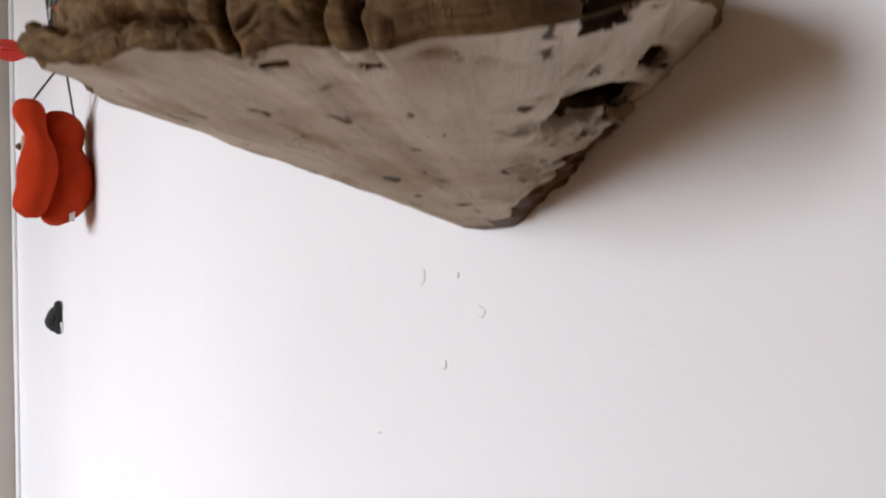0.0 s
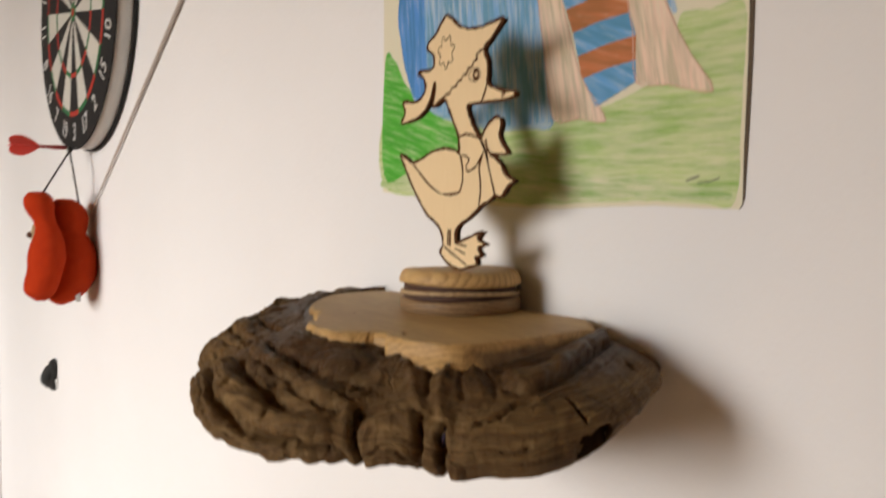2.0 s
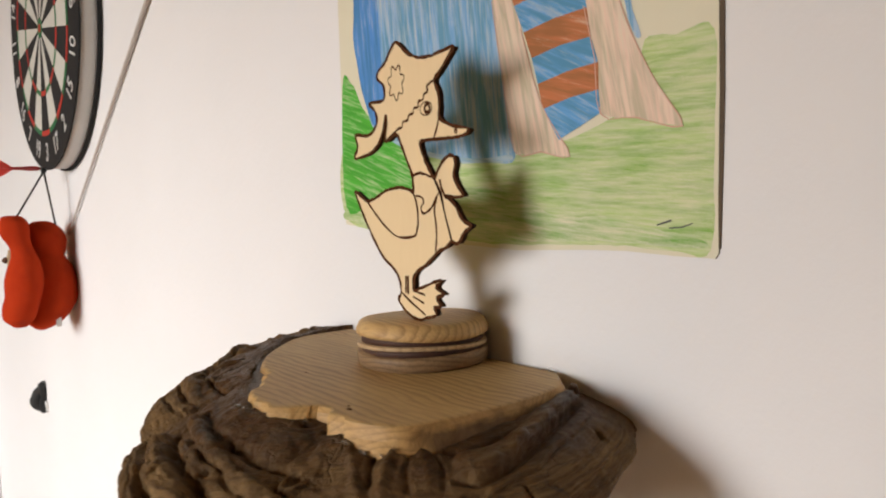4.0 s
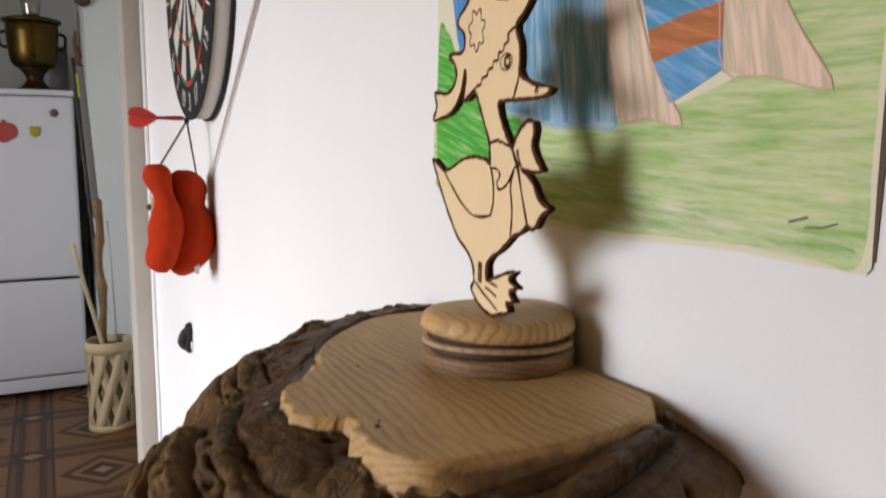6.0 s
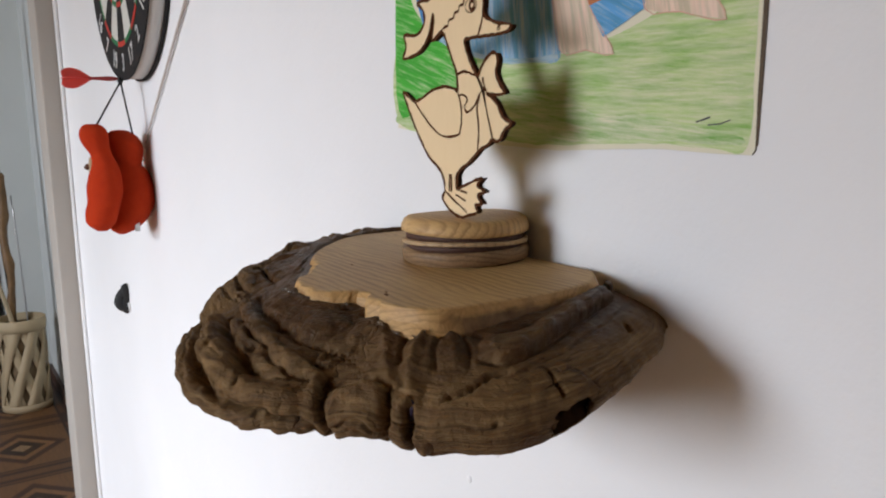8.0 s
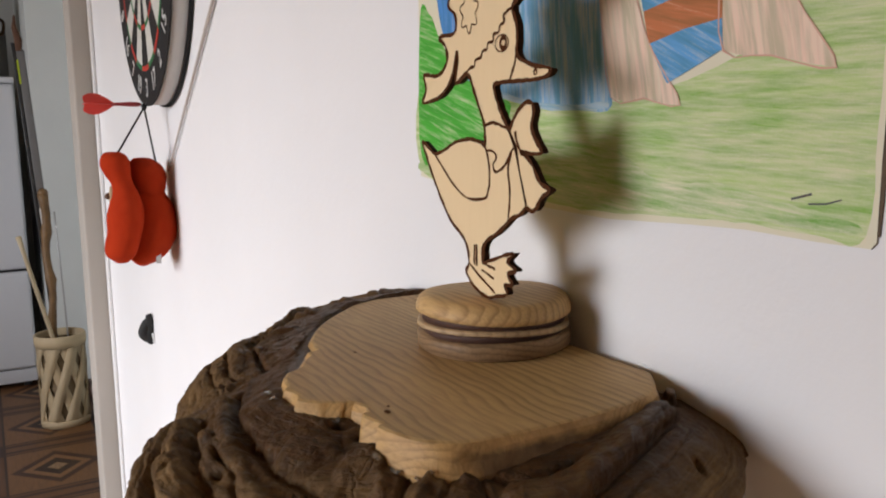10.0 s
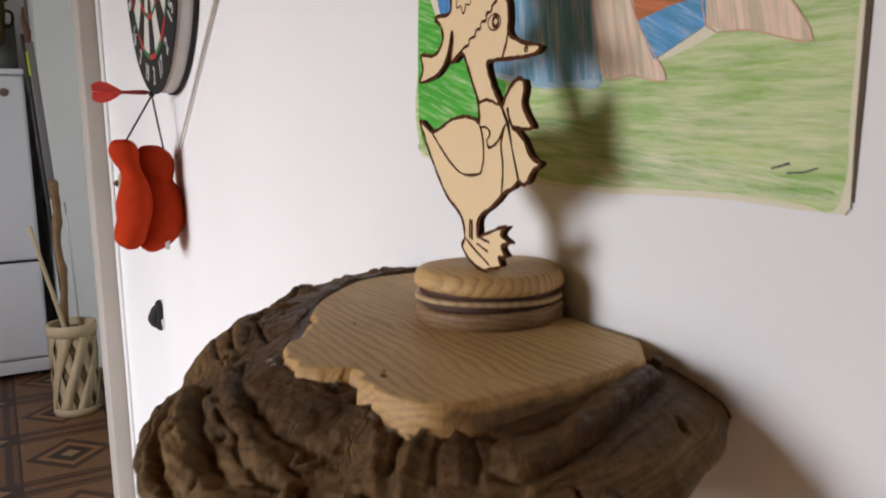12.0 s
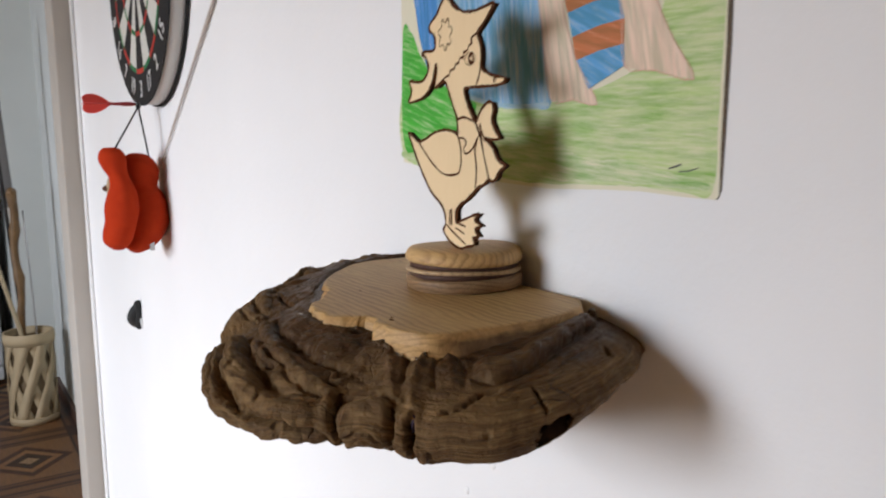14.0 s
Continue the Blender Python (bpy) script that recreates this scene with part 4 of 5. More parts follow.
_corners = [(-236.5, 6.8), (-170, 0.5), (-120, -3.2), (-77, -5.0), (-34, -3.4), (-9, -3.0), (17, -4.3), (34.6, -4.6), (36.2, -2.6), (36.2, 20), (37, 60), (37, 110), (35.5, 201), (-100, 203), (-237.5, 205), (-236.5, 100)]
_bm = bmesh.new()
_front = [_bm.verts.new(sheet(x, y, 0)) for x, y in _corners]
_back = [_bm.verts.new(sheet(x, y, 0) + Vector((0, 0.0010, 0))) for x, y in _corners]
_bm.faces.new(_front)
_bm.faces.new(_back[::-1])
for _i in range(len(_corners)):
    _j = (_i + 1) % len(_corners)
    _bm.faces.new((_front[_i], _back[_i], _back[_j], _front[_j])).material_index = 1
part("sheet", _bm, [PAPER, PAPER_EDGE], drawing, "cream paper with a dark edge", smooth=False)

# a narrow dark strip added behind the sheet, showing along one side
_line = [(35.4, -1.2), (36.9, -0.8), (37.9, 25), (39.0, 60), (39.3, 110), (38.0, 200), (34.5, 200), (35.2, 100), (35.4, 40)]
_bm = plate(_line, 0.5, lambda u, v, w: sheet(u, v, -0.0002 - w / 1000))
part("side_strip", _bm, [PAPER_EDGE, PAPER_EDGE], drawing, "narrow dark strip beside the sheet", smooth=False)

region("grass", [(-233, 9), (-160, 4), (-118, -0.5), (-77, -2.5), (-34, -1), (-9, -0.8), (17, -2), (33, -1), (34.5, 40), (35, 84), (18, 85), (2, 85), (-4, 60), (-60, 44), (-110, 44), (-160, 56), (-233, 60)], GRASS, 1, "loose light green pencil strokes")
region("grass_fringe", [(-232, 9), (-160, 5), (-118, 1), (-77, -1), (-34, 0.4), (-9, 0.4), (30, -0.6), (24, 4), (2, 7), (-20, 12), (-50, 12), (-80, 26), (-130, 26), (-170, 18), (-232, 16)], GRASS_LOW, 2, "denser green pencil strokes")
region("hill", [(-235, 96), (-224, 97), (-208, 76), (-182, 58), (-165, 50), (-146, 44), (-158, 30), (-200, 22), (-235, 18)], HILL, 3, "bright green pencil hill")
region("water", [(-217, 205), (-217, 150), (-219, 118), (-206, 76), (-196, 64), (-168, 53), (-126, 43.5), (-96, 40.5), (-76, 41.5), (-80, 80), (-90, 130), (-97, 205)], BLUE, 4, "light blue pencil water")
region("water_edge", [(-217, 204), (-218, 150), (-219, 118), (-206, 76), (-194, 66), (-186, 72), (-190, 110), (-192, 160), (-190, 204)], BLUE_DEEP, 5, "deep blue pencil edge")
region("ladder_leg", [(-104, 205), (-90, 120), (-83, 80), (-76, 44.4), (-58, 42.8), (-39.5, 39.6), (-50, 55), (-58.5, 69), (-70, 103), (-84, 205)], PINK, 6, "pink-brown pencil leg", 2)
region("ladder_leg", [(-48, 205), (-30, 106), (-24, 82), (-21, 57), (-2, 54), (21, 48), (9, 66), (-4, 90), (-13, 113), (-24, 205)], PINK, 6, "pink-brown pencil leg", 2)
_steps = [((-93, 168), (-41, 173)), ((-88, 148), (-38, 154)), ((-80, 130), (-34, 135)), ((-74, 115), (-31, 119)), ((-68, 101), (-28, 105)), ((-63, 88), (-26, 92)), ((-59, 75), (-22, 80)), ((-56, 63), (-22, 68)), ((-46, 47.6), (-21.2, 57.6))]
for _k, ((_a, _b), (_c, _d)) in enumerate(zip(_steps, _steps[1:])):
    region("ladder_step", [_a, ((_a[0] + _b[0]) / 2, (_a[1] + _b[1]) / 2 + 1), _b, _d, ((_c[0] + _d[0]) / 2, (_c[1] + _d[1]) / 2), _c], BLUE_STEP if (_k % 2 == 1) else ORANGE, 7 + 0.6 * _k, "blue pencil step" if (_k % 2 == 1) else "orange-brown pencil step", 1, 0.4)
PINK_LINE = speckled("brown_pencil_line", (0.60, 0.32, 0.23), (0.68, 0.42, 0.32), 90, 0.8)
BLUE_LINE = pencil("blue_bottom_pencil", (0.14, 0.40, 0.68), 80, 0.57, 14, 0.17)


def outline(name, pts, width, mat, layer, label):
    bm = bmesh.new()
    line = [(p.x + 0.5 * noise.noise(p * 0.2), p.y + 0.5 * noise.noise(p * 0.2 + Vector((5, 5, 5)))) for p in curve_through([(x, y, 0) for x, y in pts], 3)]
    strip(line, width, sheet, 0.00003 * layer, bm, 0)
    return part(name, bm, mat, drawing, label, smooth=False)


outline("pencil_outline", [(-90, 120), (-83, 80), (-76, 44.4), (-58, 42.8), (-39.5, 39.6), (-50, 55), (-58.5, 69), (-70, 103)], 0.8, PINK_LINE, 13, "thin brown pencil outline")
outline("pencil_outline", [(-30, 106), (-24, 82), (-21, 57), (-2, 54), (21, 48), (9, 66), (-4, 90), (-13, 113)], 0.8, PINK_LINE, 13, "thin brown pencil outline")
outline("water_line", [(-190, 64), (-168, 53), (-126, 43.5), (-96, 41), (-77, 41.5)], 3.4, BLUE_LINE, 14, "darker blue pencil edge")
region("blue_line", [(-17, 150), (-10, 112), (-3, 90), (1, 88), (-4, 104), (-10, 150)], BLUE, 7, "blue pencil line")
_bm = bmesh.new()
for _line in ([(8, 8.4), (15, 10.4)], [(14, 7.2), (20, 7.6), (25, 9.2)]):
    strip(_line, 0.8, lambda u, v, w: sheet(u, v, w), 0.0004, _bm, 0)
part("signature_bar", _bm, GRAPHITE, drawing, "dark pencil bars", smooth=False)

# ---------------------------------------------------------------- the dartboard
BOARD_R, BX, BZ = 0.185, -0.932, 1.459
BLACK = speckled("black_flock", (0.006, 0.005, 0.005), (0.016, 0.014, 0.013), 40, 0.9, 0.4, 0.0006)
CREAM = speckled("cream_flock", (0.60, 0.58, 0.52), (0.5, 0.48, 0.42), 40, 0.85, 0.3, 0.0005)
RED = speckled("red_flock", (0.5, 0.035, 0.02), (0.38, 0.025, 0.015), 60, 0.8)
GREEN = speckled("green_flock", (0.02, 0.17, 0.06), (0.015, 0.12, 0.045), 60, 0.8)
SIDE = speckled("grey_paper_roll", (0.72, 0.70, 0.67), (0.62, 0.6, 0.57), 30, 0.85)
WIRE = speckled("steel_wire", (0.45, 0.45, 0.45), (0.55, 0.55, 0.55), 50, 0.35, metal=0.9)
WHITE = speckled("white_print", (0.7, 0.7, 0.68), (0.62, 0.62, 0.6), 80, 0.7)

board = thing("dartboard", "round black and cream dartboard with red and green rings", "dartboard", (BX, 0, BZ))
board.rotation_euler = (radians(90), 0, 0)
part("back_rim", lathe([(.178, .0005), (.186, .001), (.186, .0055), (.182, .006)], 96), BLACK, board, "black back rim")
part("body", lathe([(.180, .0055), (.1835, .006), (.1835, .0235), (.181, .0245)], 96), SIDE, board, "grey rolled paper side")
face = part("face", lathe([(.1815, .0240), (.1850, .0244), (.1850, .0262), (.1838, .0268), (.10, .0269), (.01, .0269)], 96), BLACK, board, "black number ring")


def sector(r0, r1, z, wide=18.0, n=5):
    bm = bmesh.new()
    lo, hi = [], []
    for i in range(n + 1):
        a = radians(-wide / 2 + wide * i / n)
        for r, row in ((r0, lo), (r1, hi)):
            row.append((bm.verts.new((r * math.sin(a), r * math.cos(a), z)), bm.verts.new((r * math.sin(a), r * math.cos(a), z - 0.0006))))
    for i in range(n):
        bm.faces.new((lo[i][0], lo[i + 1][0], hi[i + 1][0], hi[i][0]))
        bm.faces.new((hi[i][0], hi[i + 1][0], hi[i + 1][1], hi[i][1]))
        bm.faces.new((lo[i][1], lo[i + 1][1], lo[i + 1][0], lo[i][0]))
    for i in (0, n):
        bm.faces.new((lo[i][0], hi[i][0], hi[i][1], lo[i][1]))
    return bm


for _r0, _r1, _mats in ((.0130, .0812, (BLACK, CREAM)), (.0812, .0880, (RED, GREEN)), (.0880, .1330, (BLACK, CREAM)), (.1330, .1402, (RED, GREEN))):
    for _c in (0, 1):
        _me = link_mesh("segment", sector(_r0 + 0.0003, _r1 - 0.0003, 0.0275), _mats[_c], False)
        for _k in range(_c, 20, 2):
            _ob = part("segment", _me, None, face)
            _ob.rotation_euler = (0, 0, -radians(18 * _k))
part("outer_bull", lathe([(.0125, .0269), (.0125, .0276), (.006, .0277)], 24), GREEN, face, "green outer bull")
part("bull", lathe([(.0058, .0270), (.0056, .0280), (.004, .0281)], 20), RED, face, "red bull")


def letters(text, size, depth=0.0003):
    """A mesh of built-in letters, centred on its origin."""
    c = bpy.data.curves.new("number", "FONT")
    c.body, c.size, c.extrude, c.align_x, c.align_y = text, size, depth, "CENTER", "CENTER"
    ob = bpy.data.objects.new("number", c)
    scene.collection.objects.link(ob)
    bpy.context.view_layer.update()
    me = bpy.data.meshes.new_from_object(ob.evaluated_get(bpy.context.evaluated_depsgraph_get()))
    bpy.data.objects.remove(ob)
    me.materials.clear()
    return me


for _k, _n in enumerate((20, 1, 18, 4, 13, 6, 10, 15, 2, 17, 3, 19, 7, 16, 8, 11, 14, 9, 12, 5)):
    _me = letters(str(_n), 0.034)
    _me.materials.append(WHITE)
    _ob = part("number", _me, None, face, "white printed number")
    _a = radians(18 * _k)
    _ob.location = (0.1625 * math.sin(_a), 0.1625 * math.cos(_a), 0.0274)
    _turn = -18 * _k if (_k <= 5 or _k >= 15) else 180 - 18 * _k
    _ob.rotation_euler = (0, 0, radians(_turn))
    _ob.scale = (0.8, 1, 1)

# ---------------------------------------------------------------- the dart
RED_PLASTIC = speckled("red_plastic", (0.84, 0.075, 0.05), (0.72, 0.055, 0.038), 50, 0.5, 0.1)
DARK_RED = speckled("dark_red_plastic", (0.42, 0.03, 0.03), (0.32, 0.022, 0.024), 60, 0.4, 0.1)
dart = thing("dart", "red plastic dart stuck in the lower edge of the dartboard", "dart", (-0.951, -0.0265, 1.277))
dart.rotation_euler = (radians(90), 0, radians(1))
part("point", lathe([(.0004, -.006), (.0013, .004), (.0014, .008)], 10), WIRE, dart, "steel point")
part("barrel", lathe([(.0014, .006), (.0030, .010), (.0033, .020), (.0024, .030), (.0020, .044)], 14), DARK_RED, dart, "dark red barrel")
for _k in range(4):
    _pts = curve_through([(0.0006, .038, 0), (.0035, .0425, 0), (.0085, .050, 0), (.0125, .058, 0), (.0138, .065, 0), (.0125, .0725, 0), (.008, .0775, 0), (.0006, .0755, 0)], 4)
    _bm = plate([(p.x, p.y) for p in _pts], 0.0009, lambda u, v, w: Vector((u, w - 0.00045, v)), mats=(0, 0))
    _ob = part("flight", _bm, RED_PLASTIC, dart, "red rounded flight", smooth=False)
    _ob.rotation_euler = (0, 0, radians(90 * _k + 2))

# ---------------------------------------------------------------- the red plush hanging on a cord
PLUSH = material("red_plush", 0.95)
_n1, _n2 = noise_of(PLUSH, coords(PLUSH), 900, 3, 0.7), noise_of(PLUSH, coords(PLUSH), 60, 4)
finish(PLUSH, mix(PLUSH, _n2, (0.56, 0.050, 0.012), (0.43, 0.030, 0.008)), _n1, 0.9, 0.002)
PLUSH.node_tree.nodes["Principled BSDF"].inputs["Specular IOR Level"].default_value = 0.08
CORD = speckled("black_cord", (0.012, 0.012, 0.012), (0.03, 0.028, 0.026), 300, 0.9, 0.4)
FELT = speckled("beige_felt", (0.48, 0.34, 0.2), (0.38, 0.26, 0.15), 60, 0.9, 0.4)
BROWN_FELT = speckled("brown_felt", (0.09, 0.04, 0.025), (0.14, 0.07, 0.04), 80, 0.9)
plush = thing("plush_toy", "red plush toy of two rounded halves hanging on a black cord", "plush toy", (-0.95, -0.05, 1.215))


def lobe(rows, flat=0.8, k=0.0, grow=1.0):
    """rows: centre y, height, half width; a soft upright body, wider along the wall."""
    loops, n = [], 32
    fine = curve_through([Vector(r) for r in rows], 6)
    for p in fine:
        loop = []
        for i in range(n):
            a = math.tau * i / n
            r = max(p.z * grow, 0.0006) * (1 + 0.05 * noise.noise(Vector((math.cos(a) * 1.5, math.sin(a) * 1.5, p.y * 60 + k))))
            loop.append(Vector((r * 1.25 * math.cos(a), p.x + r * flat * math.sin(a), p.y)))
        loops.append(loop)
    return rings(loops)


_left = [(-.0245, .0005, .001), (-.0240, -.0005, .010), (-.0232, -.007, .0162), (-.0225, -.017, .0180), (-.0200, -.029, .0158), (-.0150, -.041, .0136), (-.0120, -.054, .0160), (-.0130, -.072, .0212),
         (-.0140, -.090, .0232), (-.0160, -.106, .0218), (-.0200, -.120, .0212), (-.0220, -.134, .0185), (-.0215, -.1445, .007)]
_right = [(.013, -.008, .001), (.0135, -.010, .012), (.0165, -.020, .0218), (.0190, -.034, .0245), (.0205, -.047, .0218), (.0210, -.057, .0196), (.0235, -.070, .0246), (.0240, -.092, .0305),
          (.0210, -.114, .0310), (.0155, -.134, .0262), (.0100, -.147, .0175), (.007, -.154, .005)]
_ob = part("front_half", lobe(_left, 1.0, 1.0, 1.0), PLUSH, plush, "bright red plush half")
_ob.location = (0.022, -0.001, 0)
part("back_half", lobe(_right, 1.0, 4.0, 1.0), PLUSH, plush, "red plush half by the wall")
part("face_patch", rings([[Vector((0.018 + 0.004 * math.cos(a), -0.0265 + q * 0.5 + 0.004 * math.sin(a), z)) for a in (math.tau * i / 12 for i in range(12))] for q, z in ((-.001, -.044), (-.004, -.052), (-.005, -.066), (-.003, -.078), (0, -.084))]), FELT, plush, "beige felt edge")
part("nose", lathe([(.0006, -.0045), (.004, -.002), (.0042, .001), (.0006, .0045)], 14, m=Matrix.Translation((0.016, -.034, -.057))), BROWN_FELT, plush, "small brown knob")
part("tag", box(0.0275, 0.0290, 0.0190, 0.0255, -0.149, -0.129, 0.0006), WHITE, plush, "pale frayed tag")
for _end in ((0.028, -.021, -.003), (0.012, .031, -.030)):
    _start = Vector((0.001, 0.0205, 0.058))
    _pts = [_start.lerp(Vector(_end), i / 12) + Vector((0.0006 * math.sin(i * 2.1), 0, 0)) for i in range(13)]
    part("cord", tube(_pts, 0.0013, 7), CORD, plush, "black cord")
part("knot", lathe([(.0008, -.004), (.0035, -.002), (.004, .001), (.0008, .004)], 12, m=Matrix.Translation((0.001, 0.0205, 0.059))), CORD, plush, "black knot")

# ---------------------------------------------------------------- the small black hook
HOOK = speckled("black_iron", (0.010, 0.010, 0.010), (0.024, 0.023, 0.021), 90, 0.8, 0.3)
hook = thing("wall_hook", "small black wall hook with a white spot at its edge", "wall hook", (-1.165, 0, 0.922))
_bm = box(-.006, .008, -.011, .0, -.023, .025, 0.004, segments=3)
bmesh.ops.subdivide_edges(_bm, edges=_bm.edges[:], cuts=3, use_grid_fill=True)
for _v in _bm.verts:
    _v.co += 0.0035 * noise.noise_vector(_v.co * 95)
part("plate", _bm, HOOK, hook)
# small white block at the hook's edge
_bm = box(.0085, .0118, -.004, .0, -.021, -.006, 0.001)
bmesh.ops.subdivide_edges(_bm, edges=_bm.edges[:], cuts=3, use_grid_fill=True)
for _v in _bm.verts:
    _v.co += 0.0022 * noise.noise_vector(_v.co * 160)
part("white_spot", _bm, WHITE, hook, "small white spot")
part("prong", tube(curve_through([(0, -.004, .012), (0, -.010, .010), (0, -.0145, .002), (0, -.0165, -.006), (0, -.011, -.013), (0, -.004, -.015)], 5), [.0078] * 26, 10), HOOK, hook)
part("screw", lathe([(.0035, 0), (.0035, .002), (.001, .003)], 10, m=Matrix.Translation((0.004, -.0055, -.019)) @ Matrix.Rotation(radians(90), 4, "X")), WIRE, hook, "bright screw head")

# a thin grey tube laid as the slanting line on the wall beside the dartboard
GREY_LINE = speckled("grey_line", (0.44, 0.39, 0.34), (0.52, 0.47, 0.42), 200, 0.9, 0.4)
_a, _b = Vector((-0.945, -0.0035, 1.188)), Vector((-0.46, -0.0035, 1.511))
string = tagged(new("string", link_mesh("string", tube([_a.lerp(_b, i / 30) for i in range(31)], [0.0013 + 0.00005 * i for i in range(31)], 8), GREY_LINE)), "thin grey line across the white wall", "string")


# ---------------------------------------------------------------- the far room, seen through the doorway
def lino():
    """Printed lino: brown parquet panels with nested lozenges."""
    m = material("patterned_lino", 0.5)
    at = node(m, "ShaderNodeTexCoord")
    sep = node(m, "ShaderNodeSeparateXYZ")
    link(m, at.outputs["Object"], sep.inputs[0])

    def saw(v, shift, period):
        w = calc(m, "DIVIDE", calc(m, "ADD", v, shift), period)
        return calc(m, "ABSOLUTE", calc(m, "SUBTRACT", calc(m, "SUBTRACT", w, calc(m, "FLOOR", w)), 0.5))

    # distance from the cell's middle, 0 to 0.5
    u, v = saw(sep.outputs["X"], 3.055 + 0.265 + 5.3, 0.53), saw(sep.outputs["Y"], 0.065 + 0.25 + 5.0, 0.50)
    lozenge = calc(m, "ADD", u, v)
    fibre = noise_of(m, coords(m, (14, 120, 1)), 1.0, 4, 0.6)
    body = ramp(m, calc(m, "DIVIDE", lozenge, 0.5), [(0.0, (0.33, 0.21, 0.115)), (0.13, (0.30, 0.185, 0.095)), (0.16, (0.026, 0.011, 0.005)), (0.32, (0.036, 0.014, 0.006)), (0.36, (0.25, 0.118, 0.045)),
                                                        (0.46, (0.24, 0.112, 0.042)), (0.50, (0.050, 0.018, 0.008)), (0.62, (0.070, 0.024, 0.010)), (0.66, (0.20, 0.092, 0.034))])
    # striped bands round the cells, with a dark square and a pale lozenge where they cross
    eu, ev = calc(m, "DIVIDE", calc(m, "SUBTRACT", 0.5, u), 0.125), calc(m, "DIVIDE", calc(m, "SUBTRACT", 0.5, v), 0.165)
    stops = [(0.0, (0.17, 0.075, 0.028)), (0.30, (0.15, 0.064, 0.024)), (0.36, (0.045, 0.017, 0.008)), (0.62, (0.060, 0.022, 0.009)), (0.68, (0.135, 0.056, 0.021)), (0.86, (0.12, 0.048, 0.018)), (0.90, (0.030, 0.012, 0.006)), (1.0, (0.034, 0.013, 0.006))]

    def inside(e):
        return ramp(m, e, [(0.0, (1, 1, 1)), (0.985, (1, 1, 1)), (1.0, (0, 0, 0))])

    col = mix(m, inside(eu), body, ramp(m, eu, stops))
    col = mix(m, inside(ev), col, ramp(m, ev, stops))
    cross = calc(m, "MULTIPLY", inside(eu), inside(ev))
    knot = ramp(m, calc(m, "ADD", eu, ev), [(0.0, (0.30, 0.185, 0.095)), (0.5, (0.28, 0.17, 0.085)), (0.56, (0.024, 0.010, 0.005)), (1.0, (0.040, 0.015, 0.007))])
    col = mix(m, cross, col, knot)
    col = mix(m, calc(m, "MULTIPLY", ramp(m, fibre, grey(0.4, 0.7)), 0.35), col, (0.06, 0.03, 0.018))
    return finish(m, col, fibre, 0.1, 0.0005)


wall("floor_far", "brown patterned lino floor with nested lozenges", lino(), (-4.95, -1.7, -2.5, 0.16, -0.1, -0.001), category="floor")
wall("ceiling_far", "unseen plain ceiling, cream for warm bounce", CEILING, (-5.0, -1.75, -2.5, 0.32, 2.5, 2.6), category="ceiling")
wall("wall_far_north", "pale grey-green painted wall", WALL_FAR, (-4.0, -1.7, 0.165, 0.32, 0.0, 2.5))
wall("wall_pier", "pale painted wall pier behind the basket", WALL_FAR, (-4.95, -4.0, 0.0, 0.32, 0.0, 2.5))
wall("wall_far_west", "grey painted wall behind the fridge", WALL_DIM, (-5.1, -4.95, -2.5, 0.32, 0.0, 2.5))
# out of view; its opening is made up to go with the far lamp
wall("wall_far_south", "unseen pale wall with an opening added for the fill lamp", WALL_FAR, (-5.0, -2.6, -2.65, -2.5, 0.0, 2.5), (-1.9, -1.75, -2.65, -2.5, 0.0, 2.5), (-2.6, -1.9, -2.65, -2.5, 0.0, 0.8), (-2.6, -1.9, -2.65, -2.5, 1.9, 2.5))
DARK_WOOD = speckled("dark_skirting", (0.06, 0.03, 0.02), (0.1, 0.05, 0.032), 12, 0.5)
wall("baseboard", "dark brown skirting board", DARK_WOOD, (-3.985, -1.78, 0.148, 0.1645, 0.0, 0.055), (-3.9995, -3.985, 0.0, 0.1645, 0.0, 0.055), category="skirting board")

# white fridge
ENAMEL = speckled("white_enamel", (0.72, 0.74, 0.77), (0.66, 0.68, 0.71), 6, 0.16, 0.05)
SEAL = speckled("dark_seal", (0.03, 0.03, 0.033), (0.06, 0.06, 0.06), 40, 0.7)
fridge = thing("fridge", "white two-door fridge standing on patterned lino", "fridge", (-4.2, -0.36, 0))
part("cabinet", box(-0.62, -0.045, -0.30, 0.30, 0.025, 1.535, 0.012), ENAMEL, fridge)
part("seal", box(-0.046, -0.040, -0.29, 0.29, 0.09, 1.50), SEAL, fridge, "dark door seal")
part("upper_door", box(-0.041, 0.0, -0.30, 0.30, 0.604, 1.508, 0.022, segments=4), ENAMEL, fridge, "tall white upper door")
part("lower_door", box(-0.041, 0.0, -0.30, 0.30, 0.100, 0.592, 0.022, segments=4), ENAMEL, fridge, "white lower door")
part("plinth", box(-0.06, -0.012, -0.295, 0.295, 0.028, 0.094, 0.004), ENAMEL, fridge, "white plinth")
part("top_plate", box(-0.62, 0.006, -0.303, 0.303, 1.512, 1.540, 0.008), ENAMEL, fridge, "rounded white top")
for _x, _y in ((-0.55, -0.25), (-0.55, 0.25), (-0.06, -0.25), (-0.06, 0.25)):
    part("foot", lathe([(.018, 0), (.018, .03)], 14, m=Matrix.Translation((_x, _y, 0))), SEAL, fridge, "black foot")


